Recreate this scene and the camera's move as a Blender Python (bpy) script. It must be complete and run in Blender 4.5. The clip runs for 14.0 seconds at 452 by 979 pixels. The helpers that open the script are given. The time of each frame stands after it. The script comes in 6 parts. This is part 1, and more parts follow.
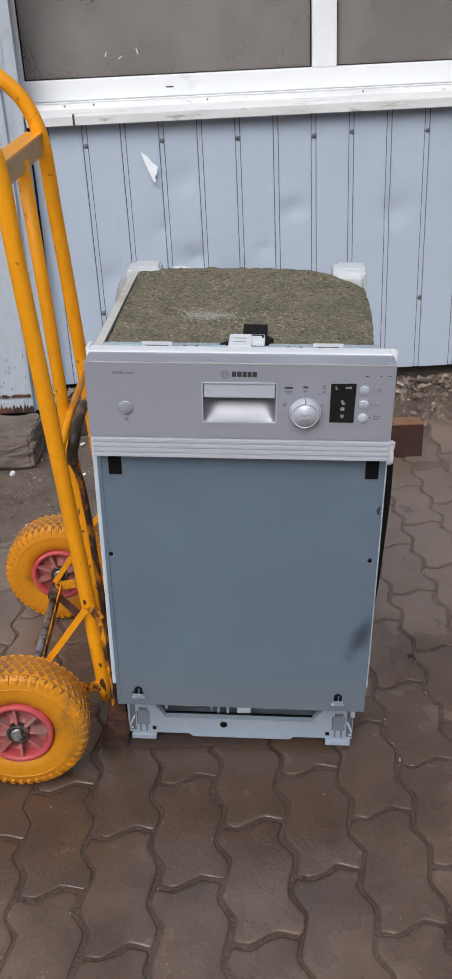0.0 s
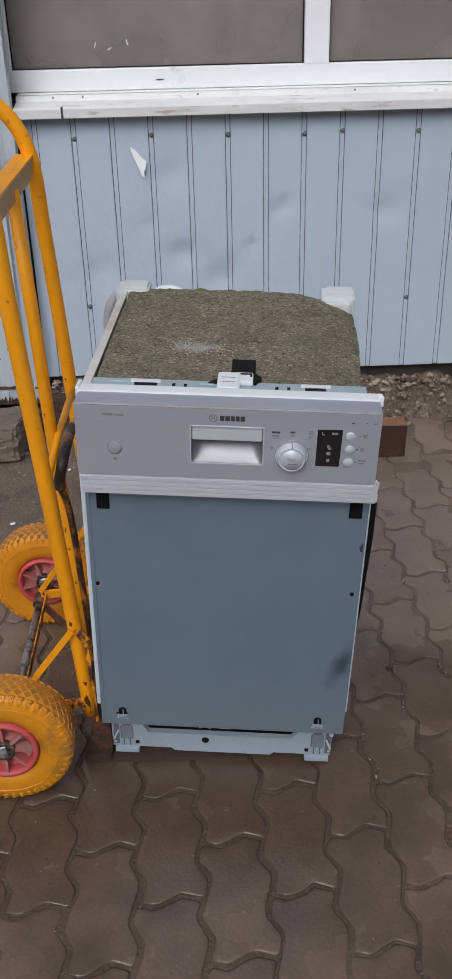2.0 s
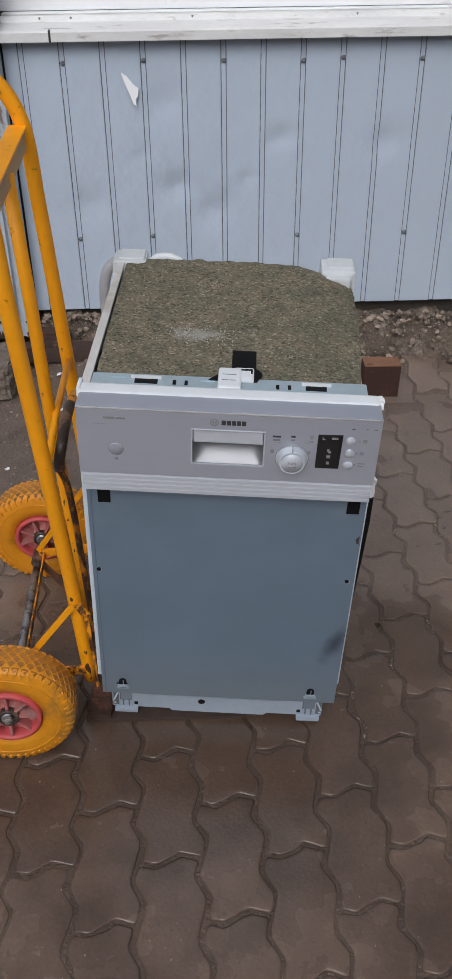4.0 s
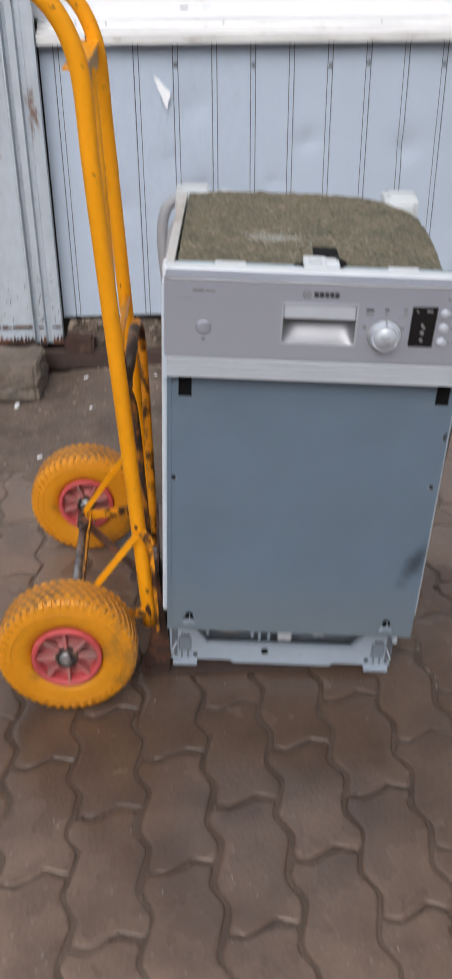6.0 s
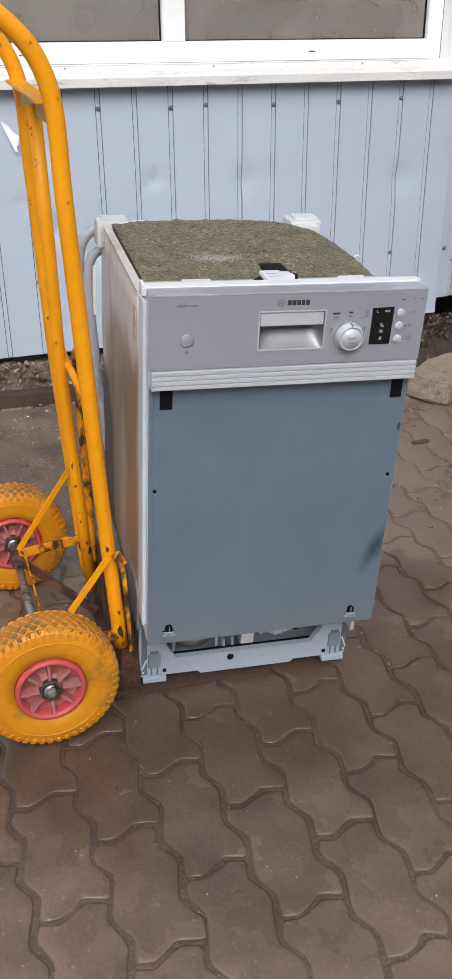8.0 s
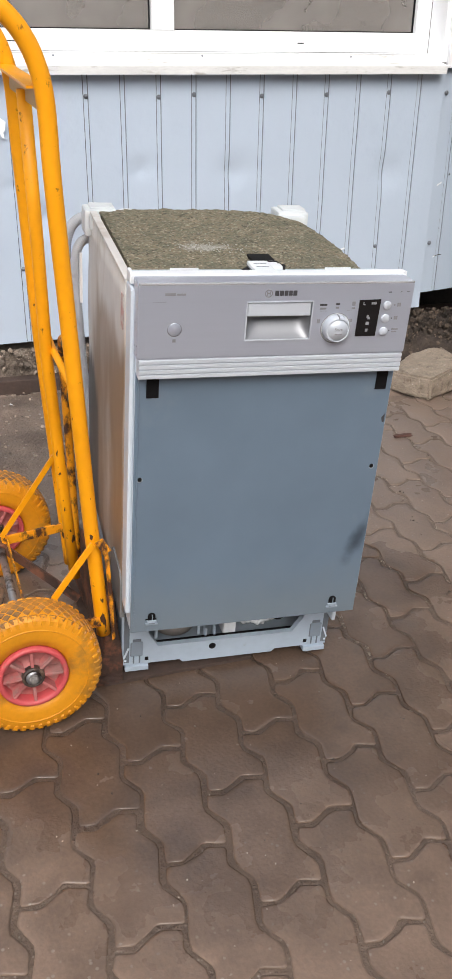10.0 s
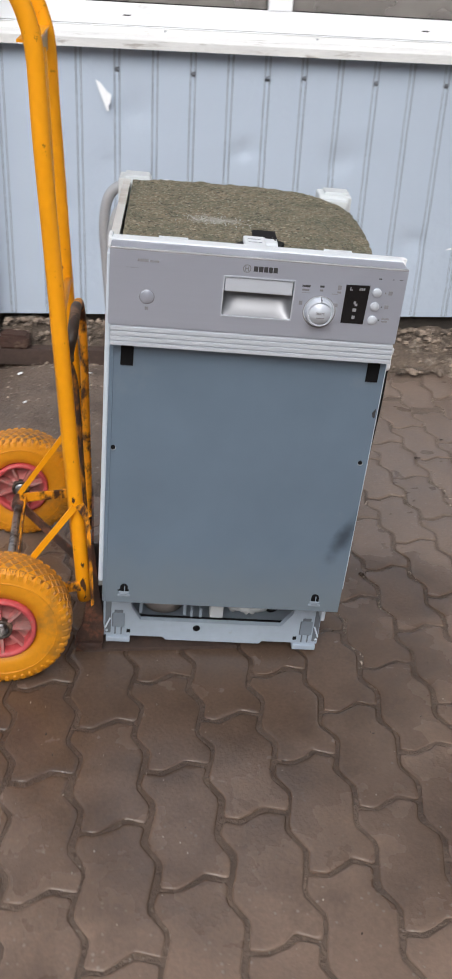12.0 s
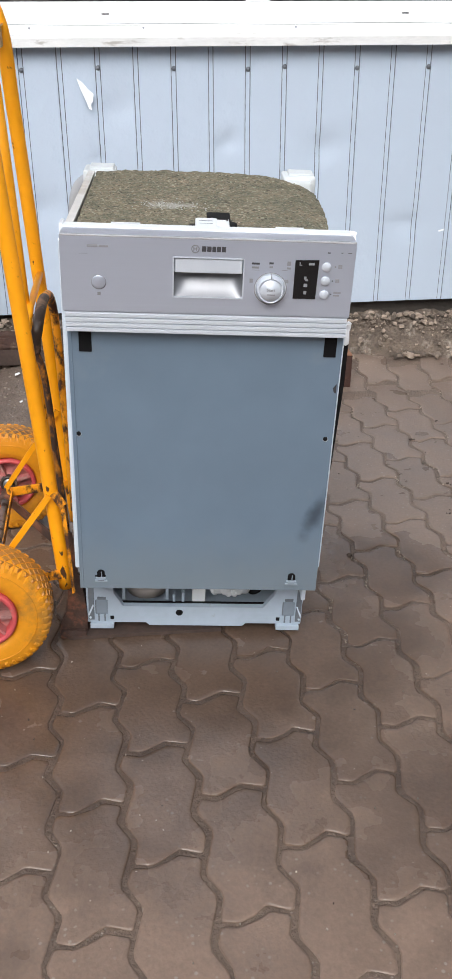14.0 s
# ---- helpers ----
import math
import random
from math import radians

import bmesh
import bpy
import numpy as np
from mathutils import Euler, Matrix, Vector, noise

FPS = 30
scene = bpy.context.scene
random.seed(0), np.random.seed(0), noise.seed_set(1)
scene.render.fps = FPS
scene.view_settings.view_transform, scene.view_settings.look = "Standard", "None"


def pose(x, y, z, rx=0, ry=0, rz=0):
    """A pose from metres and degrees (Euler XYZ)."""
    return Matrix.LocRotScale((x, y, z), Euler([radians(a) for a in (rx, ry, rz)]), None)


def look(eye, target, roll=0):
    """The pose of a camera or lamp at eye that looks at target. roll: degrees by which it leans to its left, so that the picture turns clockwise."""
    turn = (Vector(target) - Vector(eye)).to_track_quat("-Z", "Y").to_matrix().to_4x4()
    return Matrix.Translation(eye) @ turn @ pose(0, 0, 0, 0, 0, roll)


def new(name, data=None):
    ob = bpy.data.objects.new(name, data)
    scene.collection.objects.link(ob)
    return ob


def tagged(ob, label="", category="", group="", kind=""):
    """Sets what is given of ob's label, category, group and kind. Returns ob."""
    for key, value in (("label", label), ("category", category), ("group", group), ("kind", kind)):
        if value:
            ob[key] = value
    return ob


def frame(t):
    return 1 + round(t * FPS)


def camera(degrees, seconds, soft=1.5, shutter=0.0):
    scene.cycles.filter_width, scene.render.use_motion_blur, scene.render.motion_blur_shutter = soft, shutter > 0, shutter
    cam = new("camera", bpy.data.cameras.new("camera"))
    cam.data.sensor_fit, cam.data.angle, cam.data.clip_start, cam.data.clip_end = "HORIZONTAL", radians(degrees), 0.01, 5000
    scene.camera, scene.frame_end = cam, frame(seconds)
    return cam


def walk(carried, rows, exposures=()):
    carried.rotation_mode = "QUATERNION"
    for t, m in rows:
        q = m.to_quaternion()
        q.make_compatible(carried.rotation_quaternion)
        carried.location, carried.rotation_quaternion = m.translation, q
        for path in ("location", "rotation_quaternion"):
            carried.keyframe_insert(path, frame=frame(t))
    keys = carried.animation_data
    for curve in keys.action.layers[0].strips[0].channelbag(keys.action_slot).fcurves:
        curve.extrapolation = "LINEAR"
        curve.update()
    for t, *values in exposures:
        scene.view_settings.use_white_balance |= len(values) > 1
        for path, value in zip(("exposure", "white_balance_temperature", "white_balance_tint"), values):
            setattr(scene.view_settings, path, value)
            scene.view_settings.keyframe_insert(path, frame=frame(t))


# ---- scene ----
cam = camera(27.8, 14.0, soft=1.7, shutter=0.5)
PATH = [
    (0, (-0.004, 0.035, 1.235), (0.023, 1.831, 0.355), -1.6),
    (0.5, (-0.002, 0.035, 1.238), (0.034, 1.812, 0.323), -1.4),
    (1, (-0.005, 0.035, 1.243), (0.039, 1.807, 0.318), -1.1),
    (1.5, (-0.012, 0.044, 1.286), (0.042, 1.815, 0.357), -0.4),
    (2, (-0.008, 0.07, 1.347), (0.056, 1.827, 0.392), -0.1),
    (2.5, (-0.007, 0.1, 1.392), (0.076, 1.815, 0.367), 0.5),
    (2.7, (-0.012, 0.104, 1.43), (0.077, 1.802, 0.377), 0.9),
    (4.8, (-0.034, 0.158, 1.5), (0.06, 1.773, 0.324), 0.2),
    (5, (-0.041, 0.135, 1.492), (0.059, 1.751, 0.318), -0.6),
    (5.5, (-0.103, 0.059, 1.331), (0.008, 1.695, 0.187), -0.1),
    (5.8, (-0.151, 0.03, 1.249), (-0.03, 1.703, 0.16), 0.6),
    (6, (-0.188, 0.029, 1.201), (-0.054, 1.767, 0.22), 0.9),
    (6.2, (-0.228, 0.046, 1.168), (-0.012, 1.839, 0.309), 1.6),
    (6.5, (-0.294, 0.043, 1.136), (0.059, 1.832, 0.314), 1.4),
    (7, (-0.412, -0.014, 1.156), (0.059, 1.748, 0.335), 1.7),
    (7.5, (-0.489, -0.015, 1.172), (0.077, 1.709, 0.331), 1.9),
    (7.7, (-0.499, 0.003, 1.173), (0.083, 1.702, 0.294), 0.8),
    (9.8, (-0.511, -0.004, 1.174), (0.108, 1.672, 0.274), 1.9),
    (10, (-0.512, -0.003, 1.171), (0.11, 1.671, 0.269), 2.2),
    (10.5, (-0.508, -0.002, 1.168), (0.122, 1.663, 0.259), 2.8),
    (11, (-0.509, -0.004, 1.167), (0.126, 1.655, 0.247), 3.1),
    (11.5, (-0.422, -0.027, 1.168), (0.137, 1.656, 0.242), 2.0),
    (12, (-0.212, -0.054, 1.144), (0.084, 1.694, 0.22), 4.5),
    (12.1, (-0.181, -0.065, 1.144), (0.081, 1.684, 0.209), 4.1),
    (12.5, (-0.087, -0.079, 1.111), (0.158, 1.677, 0.185), 3.3),
    (13, (-0.089, -0.087, 1.123), (0.145, 1.677, 0.21), 2.9),
    (13.5, (-0.096, -0.082, 1.125), (0.135, 1.673, 0.194), 2.0),
    (14, (-0.105, -0.095, 1.125), (0.121, 1.663, 0.199), 1.1),
]
EXPOSURES = [(0.0, -0.04, 6150, 11), (0.5, -0.14, 6150, 11), (1.5, -0.24, 6150, 11), (2.5, -0.34, 6150, 11), (5.0, -0.32, 6150, 11), (5.5, -0.17, 6200, 11), (6.0, 0.06, 6250, 11), (6.5, 0.05, 6300, 11),
             (7.5, 0.12, 6350, 11), (10.0, 0.46, 6450, 10), (11.0, 0.5, 6450, 10), (11.5, 0.43, 6400, 10), (12.0, 0.19, 6300, 10), (12.5, 0.12, 6150, 10), (13.0, 0.1, 6150, 10), (13.5, 0.16, 6150, 10), (14.0, 0.5, 6200, 9)]
walk(cam, [(t, look(eye, target, roll)) for t, eye, target, roll in PATH], EXPOSURES)

# ---------------------------------------------------------------- light
world = bpy.data.worlds.new("overcast_sky")
scene.world = world
world.use_nodes = True
wn, wl = world.node_tree.nodes, world.node_tree.links
sky = wn.new("ShaderNodeTexSky")
sky.sky_type = "NISHITA"
sky.sun_disc = False
sky.sun_elevation, sky.sun_rotation = radians(44), radians(195)
sky.dust_density, sky.air_density, sky.ozone_density = 4.0, 1.0, 1.0
soften = wn.new("ShaderNodeHueSaturation")
soften.inputs["Saturation"].default_value = 0.45
wl.new(sky.outputs[0], soften.inputs["Color"])
wl.new(soften.outputs[0], wn["Background"].inputs[0])
wn["Background"].inputs[1].default_value = 0.14
sun = new("sun", bpy.data.lights.new("sun", "SUN"))
sun.data.energy, sun.data.angle, sun.data.color = 1.15, radians(40), (1.0, 0.97, 0.93)
sun.matrix_world = look((-0.78, -1.35, 2.85), (0.0, 1.5, 0.0))


# ---------------------------------------------------------------- materials
def material(name, colour, rough=0.6, metal=0.0, vary=0.15, scale=6.0, fine=60.0, bump=0.1, depth=0.002,
             second=None, second_amount=0.0, second_scale=3.0, spread=0.0, rough_vary=0.1, stretch=(1, 1, 1), coat=0.0, coat_rough=0.2, ground=False, dry=None, gloss=0.5, speck=None, damp=None, island=False):
    """Two scales of noise over a base colour, patches of a second colour, bump, and a spread from piece to piece."""
    m = bpy.data.materials.new(name)
    m.use_nodes = True
    n, l = m.node_tree.nodes, m.node_tree.links
    p = n["Principled BSDF"]
    at = n.new("ShaderNodeTexCoord")
    place = n.new("ShaderNodeMapping")
    place.inputs["Scale"].default_value = stretch
    l.new(at.outputs["Object"], place.inputs["Vector"])
    big, small = n.new("ShaderNodeTexNoise"), n.new("ShaderNodeTexNoise")
    info = n.new("ShaderNodeObjectInfo")
    for tex, sc, det in ((big, scale, 5.0), (small, fine, 8.0)):
        tex.noise_dimensions = "4D"
        tex.inputs["Scale"].default_value, tex.inputs["Detail"].default_value = sc, det
        l.new(place.outputs[0], tex.inputs["Vector"])
        mult = n.new("ShaderNodeMath")
        mult.operation = "MULTIPLY"
        mult.inputs[1].default_value = 37.0
        l.new(info.outputs["Random"], mult.inputs[0])
        l.new(mult.outputs[0], tex.inputs["W"])

    def remap(out, lo, hi, a=0.24, b=0.76):
        r = n.new("ShaderNodeMapRange")
        r.inputs["From Min"].default_value, r.inputs["From Max"].default_value = a, b
        r.inputs["To Min"].default_value, r.inputs["To Max"].default_value = lo, hi
        l.new(out, r.inputs["Value"])
        return r.outputs[0]

    def math_node(op, a, b):
        r = n.new("ShaderNodeMath")
        r.operation = op
        for i, v in enumerate((a, b)):
            if isinstance(v, (int, float)):
                r.inputs[i].default_value = v
            else:
                l.new(v, r.inputs[i])
        return r.outputs[0]

    tone = math_node("MULTIPLY", remap(big.outputs[0], 1 - vary, 1 + vary), remap(small.outputs[0], 1 - vary * 0.6, 1 + vary * 0.6))
    if spread:
        tone = math_node("MULTIPLY", tone, remap(n.new("ShaderNodeNewGeometry").outputs["Random Per Island"] if island else info.outputs["Random"], 1 - spread, 1 + spread, 0.0, 1.0))
    mix = n.new("ShaderNodeMix")
    mix.data_type = "RGBA"
    mix.inputs["A"].default_value, mix.inputs["B"].default_value = (*colour, 1), (*(second or colour), 1)
    if second:
        patch = n.new("ShaderNodeTexNoise")
        patch.inputs["Scale"].default_value, patch.inputs["Detail"].default_value = second_scale, 7.0
        patch.inputs["Roughness"].default_value = 0.65
        l.new(n.new("ShaderNodeNewGeometry").outputs["Position"] if ground else place.outputs[0], patch.inputs["Vector"])
        l.new(remap(patch.outputs[0], 0.0, 1.0, 0.72 - second_amount * 0.5, 0.80 - second_amount * 0.45), mix.inputs["Factor"])
    else:
        mix.inputs["Factor"].default_value = 0.0
    if dry:
        # dusty and dry towards the wall, damp in the open yard
        where = n.new("ShaderNodeSeparateXYZ")
        l.new(n.new("ShaderNodeNewGeometry").outputs["Position"], where.inputs[0])
        drift = n.new("ShaderNodeTexNoise")
        drift.inputs["Scale"].default_value, drift.inputs["Detail"].default_value = 3.0, 6.0
        l.new(n.new("ShaderNodeNewGeometry").outputs["Position"], drift.inputs["Vector"])
        ahead = math_node("ADD", math_node("ADD", where.outputs["Y"], math_node("MULTIPLY", where.outputs["X"], 0.45)), math_node("MULTIPLY", drift.outputs[0], 0.9))
        dusty = n.new("ShaderNodeMix")
        dusty.data_type = "RGBA"
        dusty.inputs["B"].default_value = (*dry, 1)
        l.new(remap(ahead, 0.0, 1.0, 1.95, 2.75), dusty.inputs["Factor"])
        l.new(mix.outputs["Result"], dusty.inputs["A"])
        mix = dusty
    if speck:
        # grains of stone showing in the surface: scale, share, colour
        grains = n.new("ShaderNodeTexVoronoi")
        grains.inputs["Scale"].default_value = speck[0]
        l.new(n.new("ShaderNodeNewGeometry").outputs["Position"], grains.inputs["Vector"])
        split = n.new("ShaderNodeSeparateColor")
        l.new(grains.outputs["Color"], split.inputs[0])
        grain = math_node("MULTIPLY", remap(split.outputs[0], 0.0, 1.0, 1 - speck[1], 1 - speck[1] * 0.6), remap(grains.outputs["Distance"], 1.0, 0.0, 0.25, 0.5))
        dots = n.new("ShaderNodeMix")
        dots.data_type = "RGBA"
        dots.inputs["B"].default_value = (*speck[2], 1)
        l.new(grain, dots.inputs["Factor"])
        l.new(mix.outputs["Result"], dots.inputs["A"])
        mix = dots
    wet = None
    if damp:
        # water run out in front of and beside the machine
        ground_at = n.new("ShaderNodeNewGeometry").outputs["Position"]
        blur = n.new("ShaderNodeTexNoise")
        blur.inputs["Scale"].default_value, blur.inputs["Detail"].default_value = 3.6, 6.0
        l.new(ground_at, blur.inputs["Vector"])
        away = None
        for x, y, small_by in ((-0.14, 1.30, 1.0), (0.24, 1.36, 1.5), (0.42, 0.92, 2.3), (0.50, 1.60, 2.6)):
            spot = n.new("ShaderNodeVectorMath")
            spot.operation = "DISTANCE"
            spot.inputs[1].default_value = (x, y, 0.0)
            l.new(ground_at, spot.inputs[0])
            reach = math_node("MULTIPLY", spot.outputs["Value"], small_by)
            away = reach if away is None else math_node("MINIMUM", away, reach)
        wet = remap(math_node("ADD", away, math_node("MULTIPLY", blur.outputs[0], 1.1)), 1.0, 0.0, 0.82, 1.12)
        soaked = n.new("ShaderNodeMix")
        soaked.data_type = "RGBA"
        soaked.inputs["B"].default_value = (*damp, 1)
        l.new(wet, soaked.inputs["Factor"])
        l.new(mix.outputs["Result"], soaked.inputs["A"])
        mix = soaked
    shade = n.new("ShaderNodeMix")
    shade.data_type, shade.blend_type = "RGBA", "MULTIPLY"
    shade.inputs["Factor"].default_value = 1.0
    l.new(mix.outputs["Result"], shade.inputs["A"])
    l.new(tone, shade.inputs["B"])
    l.new(shade.outputs["Result"], p.inputs["Base Color"])
    p.inputs["Metallic"].default_value = metal
    p.inputs["Coat Weight"].default_value, p.inputs["Coat Roughness"].default_value = coat, coat_rough
    p.inputs["Specular IOR Level"].default_value = gloss
    matt = remap(big.outputs[0], max(0.03, rough - rough_vary), min(1.0, rough + rough_vary))
    if wet is not None:
        matt = math_node("SUBTRACT", matt, math_node("MULTIPLY", wet, 0.17))
    l.new(matt, p.inputs["Roughness"])
    if bump:
        b = n.new("ShaderNodeBump")
        b.inputs["Strength"].default_value, b.inputs["Distance"].default_value = bump, depth
        l.new(math_node("ADD", small.outputs[0], big.outputs[0]), b.inputs["Height"])
        l.new(b.outputs[0], p.inputs["Normal"])
    return m


PAVER = material("damp_concrete_paver", (0.216, 0.147, 0.106), 0.36, coat=0.08, coat_rough=0.30, vary=0.24, scale=11, fine=150, bump=0.5, depth=0.0022,
                 second=(0.154, 0.105, 0.076), second_amount=0.42, second_scale=3.4, spread=0.07, rough_vary=0.16, ground=True, dry=(0.212, 0.156, 0.122),
                 speck=(150, 0.05, (0.27, 0.23, 0.19)), damp=(0.106, 0.070, 0.050))
SAND = material("joint_sand", (0.138, 0.096, 0.069), 0.55, vary=0.3, scale=14, fine=160, bump=0.9, depth=0.006,
                second=(0.140, 0.098, 0.070), second_amount=0.40, second_scale=22, dry=(0.165, 0.121, 0.094), speck=(210, 0.10, (0.24, 0.20, 0.165)), damp=(0.088, 0.059, 0.042))
DIRT = material("trodden_dirt", (0.158, 0.118, 0.092), 0.75, vary=0.28, scale=9, fine=120, bump=0.9, depth=0.008,
                second=(0.118, 0.085, 0.064), second_amount=0.40, second_scale=7, speck=(95, 0.05, (0.26, 0.225, 0.19)))
RUBBLE = material("crumbled_concrete", (0.150, 0.116, 0.090), 0.9, vary=0.40, scale=18, fine=120, bump=1.0, depth=0.014,
                  second=(0.30, 0.255, 0.21), second_amount=0.36, second_scale=16)
SOIL = material("dark_crumbling_soil", (0.050, 0.037, 0.029), 0.95, vary=0.4, scale=16, fine=110, bump=0.9, depth=0.012,
                second=(0.080, 0.060, 0.046), second_amount=0.30, second_scale=14)
PEBBLE = material("rubble_stone", (0.245, 0.194, 0.152), 0.85, vary=0.3, scale=45, fine=120, bump=0.5, depth=0.003, spread=0.62, island=True)
CLOD = material("dark_soil_clods", (0.084, 0.062, 0.046), 0.95, vary=0.5, scale=40, fine=120, bump=0.9, depth=0.005, spread=0.8, island=True)
SHEET = material("blue_grey_coated_sheet", (0.502, 0.582, 0.686), 0.28, vary=0.012, scale=2.2, fine=9, bump=0.5, depth=0.020, rough_vary=0.005)
PVC = material("white_plastic_profile", (0.90, 0.915, 0.93), 0.35, vary=0.03, scale=3, fine=40, bump=0.05,
               second=(0.66, 0.65, 0.62), second_amount=0.18, second_scale=5)
SILL = material("weathered_white_sill", (0.82, 0.825, 0.815), 0.45, vary=0.10, scale=4, fine=50, bump=0.1,
                second=(0.50, 0.48, 0.45), second_amount=0.30, second_scale=8, stretch=(1, 4, 4))
GATE = material("old_white_painted_steel", (0.455, 0.505, 0.555), 0.5, vary=0.14, scale=5, fine=40, bump=0.2,
                second=(0.16, 0.085, 0.050), second_amount=0.19, second_scale=12, stretch=(1, 1, 0.5))
RUST = material("rusted_steel", (0.056, 0.030, 0.022), 0.7, vary=0.4, scale=14, fine=120, bump=0.7, depth=0.003,
                second=(0.165, 0.066, 0.036), second_amount=0.48, second_scale=20)
# groove shade of the wall sheet, put in as a dark colour
CREASE = material("shade_in_the_folds", (0.125, 0.138, 0.158), 0.8, vary=0.45, scale=12, fine=120, bump=0.1)
DARK_RUST = material("dark_rusty_beam", (0.066, 0.043, 0.034), 0.8, vary=0.3, scale=12, fine=100, bump=0.5,
                     second=(0.085, 0.050, 0.036), second_amount=0.35, second_scale=14)
YELLOW = material("chipped_yellow_paint", (0.93, 0.375, 0.004), 0.40, gloss=0.4, vary=0.08, scale=8, fine=60, bump=0.2, depth=0.0012,
                  second=(0.085, 0.034, 0.020), second_amount=0.165, second_scale=62, stretch=(1, 1, 0.7))
WORN_YELLOW = material("badly_chipped_yellow_paint", (0.86, 0.335, 0.008), 0.45, vary=0.2, scale=8, fine=60, bump=0.45, depth=0.002,
                       second=(0.060, 0.024, 0.014), second_amount=0.52, second_scale=38, stretch=(1, 1, 0.6))
STRIPPED = material("yellow_paint_rusted_off", (0.048, 0.026, 0.019), 0.65, vary=0.35, scale=14, fine=90, bump=0.6, depth=0.003,
                    second=(0.62, 0.235, 0.012), second_amount=0.46, second_scale=30, stretch=(1, 1, 0.4))
PRIMER = material("dull_ochre_steel", (0.60, 0.365, 0.14), 0.6, vary=0.12, scale=10, fine=60, bump=0.2,
                  second=(0.30, 0.20, 0.12), second_amount=0.2, second_scale=18)
TYRE = material("yellow_foam_tyre", (0.68, 0.270, 0.006), 0.5, vary=0.12, scale=12, fine=120, bump=0.3, depth=0.001,
                second=(0.42, 0.19, 0.025), second_amount=0.36, second_scale=11)
TREAD = material("muddy_tyre_tread", (0.43, 0.180, 0.028), 0.6, vary=0.25, scale=18, fine=150, bump=0.5, depth=0.001,
                 second=(0.24, 0.125, 0.050), second_amount=0.45, second_scale=14)
MUD = material("mud_in_the_tread", (0.17, 0.095, 0.045), 0.8, vary=0.3, scale=18, fine=150, bump=0.5, depth=0.001)
RIM = material("faded_red_plastic", (0.56, 0.085, 0.090), 0.45, vary=0.16, scale=20, fine=120, bump=0.2, depth=0.0008,
               second=(0.40, 0.15, 0.13), second_amount=0.3, second_scale=28)
RIMDUST = material("dusty_faded_red_plastic", (0.46, 0.150, 0.140), 0.65, vary=0.2, scale=24, fine=140, bump=0.3, depth=0.0008,
               second=(0.38, 0.195, 0.175), second_amount=0.46, second_scale=30)
NUT = material("bright_worn_nut", (0.22, 0.20, 0.185), 0.6, 0.2, vary=0.2, scale=40, fine=140, bump=0.2, depth=0.0006)
STEEL = material("worn_grey_steel", (0.34, 0.34, 0.35), 0.4, 0.7, vary=0.2, scale=20, fine=100, bump=0.2,
                 second=(0.050, 0.034, 0.028), second_amount=0.50, second_scale=22)
GRIP = material("black_rubber_grip", (0.025, 0.025, 0.027), 0.7, vary=0.2, bump=0.2)
SLEEVE = material("grimy_rubber_sleeve", (0.040, 0.028, 0.022), 0.45, vary=0.4, scale=18, fine=90, bump=0.6, second=(0.17, 0.105, 0.07), second_amount=0.44, second_scale=26)
DOOR = material("grey_galvanised_door_sheet", (0.180, 0.246, 0.323), 0.36, 0.30, vary=0.075, scale=4.5, fine=14, bump=0.03, depth=0.002,
                second=(0.206, 0.268, 0.332), second_amount=0.25, second_scale=3.5, rough_vary=0.06)
FASCIA = material("brushed_steel_fascia", (0.466, 0.494, 0.572), 0.30, 0.45, vary=0.02, scale=3, fine=30, bump=0.006, depth=0.0004,
                  stretch=(1, 60, 60), rough_vary=0.04)
SILVER = material("silver_plastic", (0.565, 0.600, 0.655), 0.35, 0.15, vary=0.03, scale=8, fine=60, bump=0.03)
BRIGHT = material("polished_recess_metal", (0.25, 0.255, 0.27), 0.40, 0.6, vary=0.04, scale=8, fine=40, bump=0.05, depth=0.001)
CHROME = material("polished_steel_highlight", (0.74, 0.76, 0.80), 0.22, 0.6, vary=0.03, bump=0.02)
GREYPLASTIC = material("grey_blue_base_plastic", (0.415, 0.490, 0.575), 0.45, vary=0.06, scale=10, fine=80, bump=0.08, depth=0.001,
                       second=(0.30, 0.31, 0.32), second_amount=0.15, second_scale=12)
POCKET = material("grey_recess_plastic", (0.225, 0.270, 0.320), 0.5, vary=0.06, scale=10, fine=80, bump=0.08)
DEEPGREY = material("deep_grey_plastic", (0.145, 0.165, 0.190), 0.55, vary=0.08, scale=10, fine=80, bump=0.08)
WHITEPLASTIC = material("white_plastic", (0.78, 0.81, 0.83), 0.35, vary=0.04, scale=12, fine=80, bump=0.05,
                        second=(0.60, 0.58, 0.54), second_amount=0.15, second_scale=20)
MILKY = material("milky_plastic_cap", (0.65, 0.685, 0.695), 0.4, vary=0.05, scale=20, fine=90, bump=0.25, depth=0.002)
EDGE = material("pale_grey_edge_strip", (0.66, 0.73, 0.80), 0.4, 0.1, vary=0.05, scale=10, fine=60, bump=0.05)
BLACK = material("black_plastic", (0.006, 0.006, 0.007), 0.6, vary=0.1, bump=0.05, gloss=0.15)
SKY_BLUE = material("pale_blue_film", (0.42, 0.58, 0.66), 0.3, vary=0.1, bump=0.05)
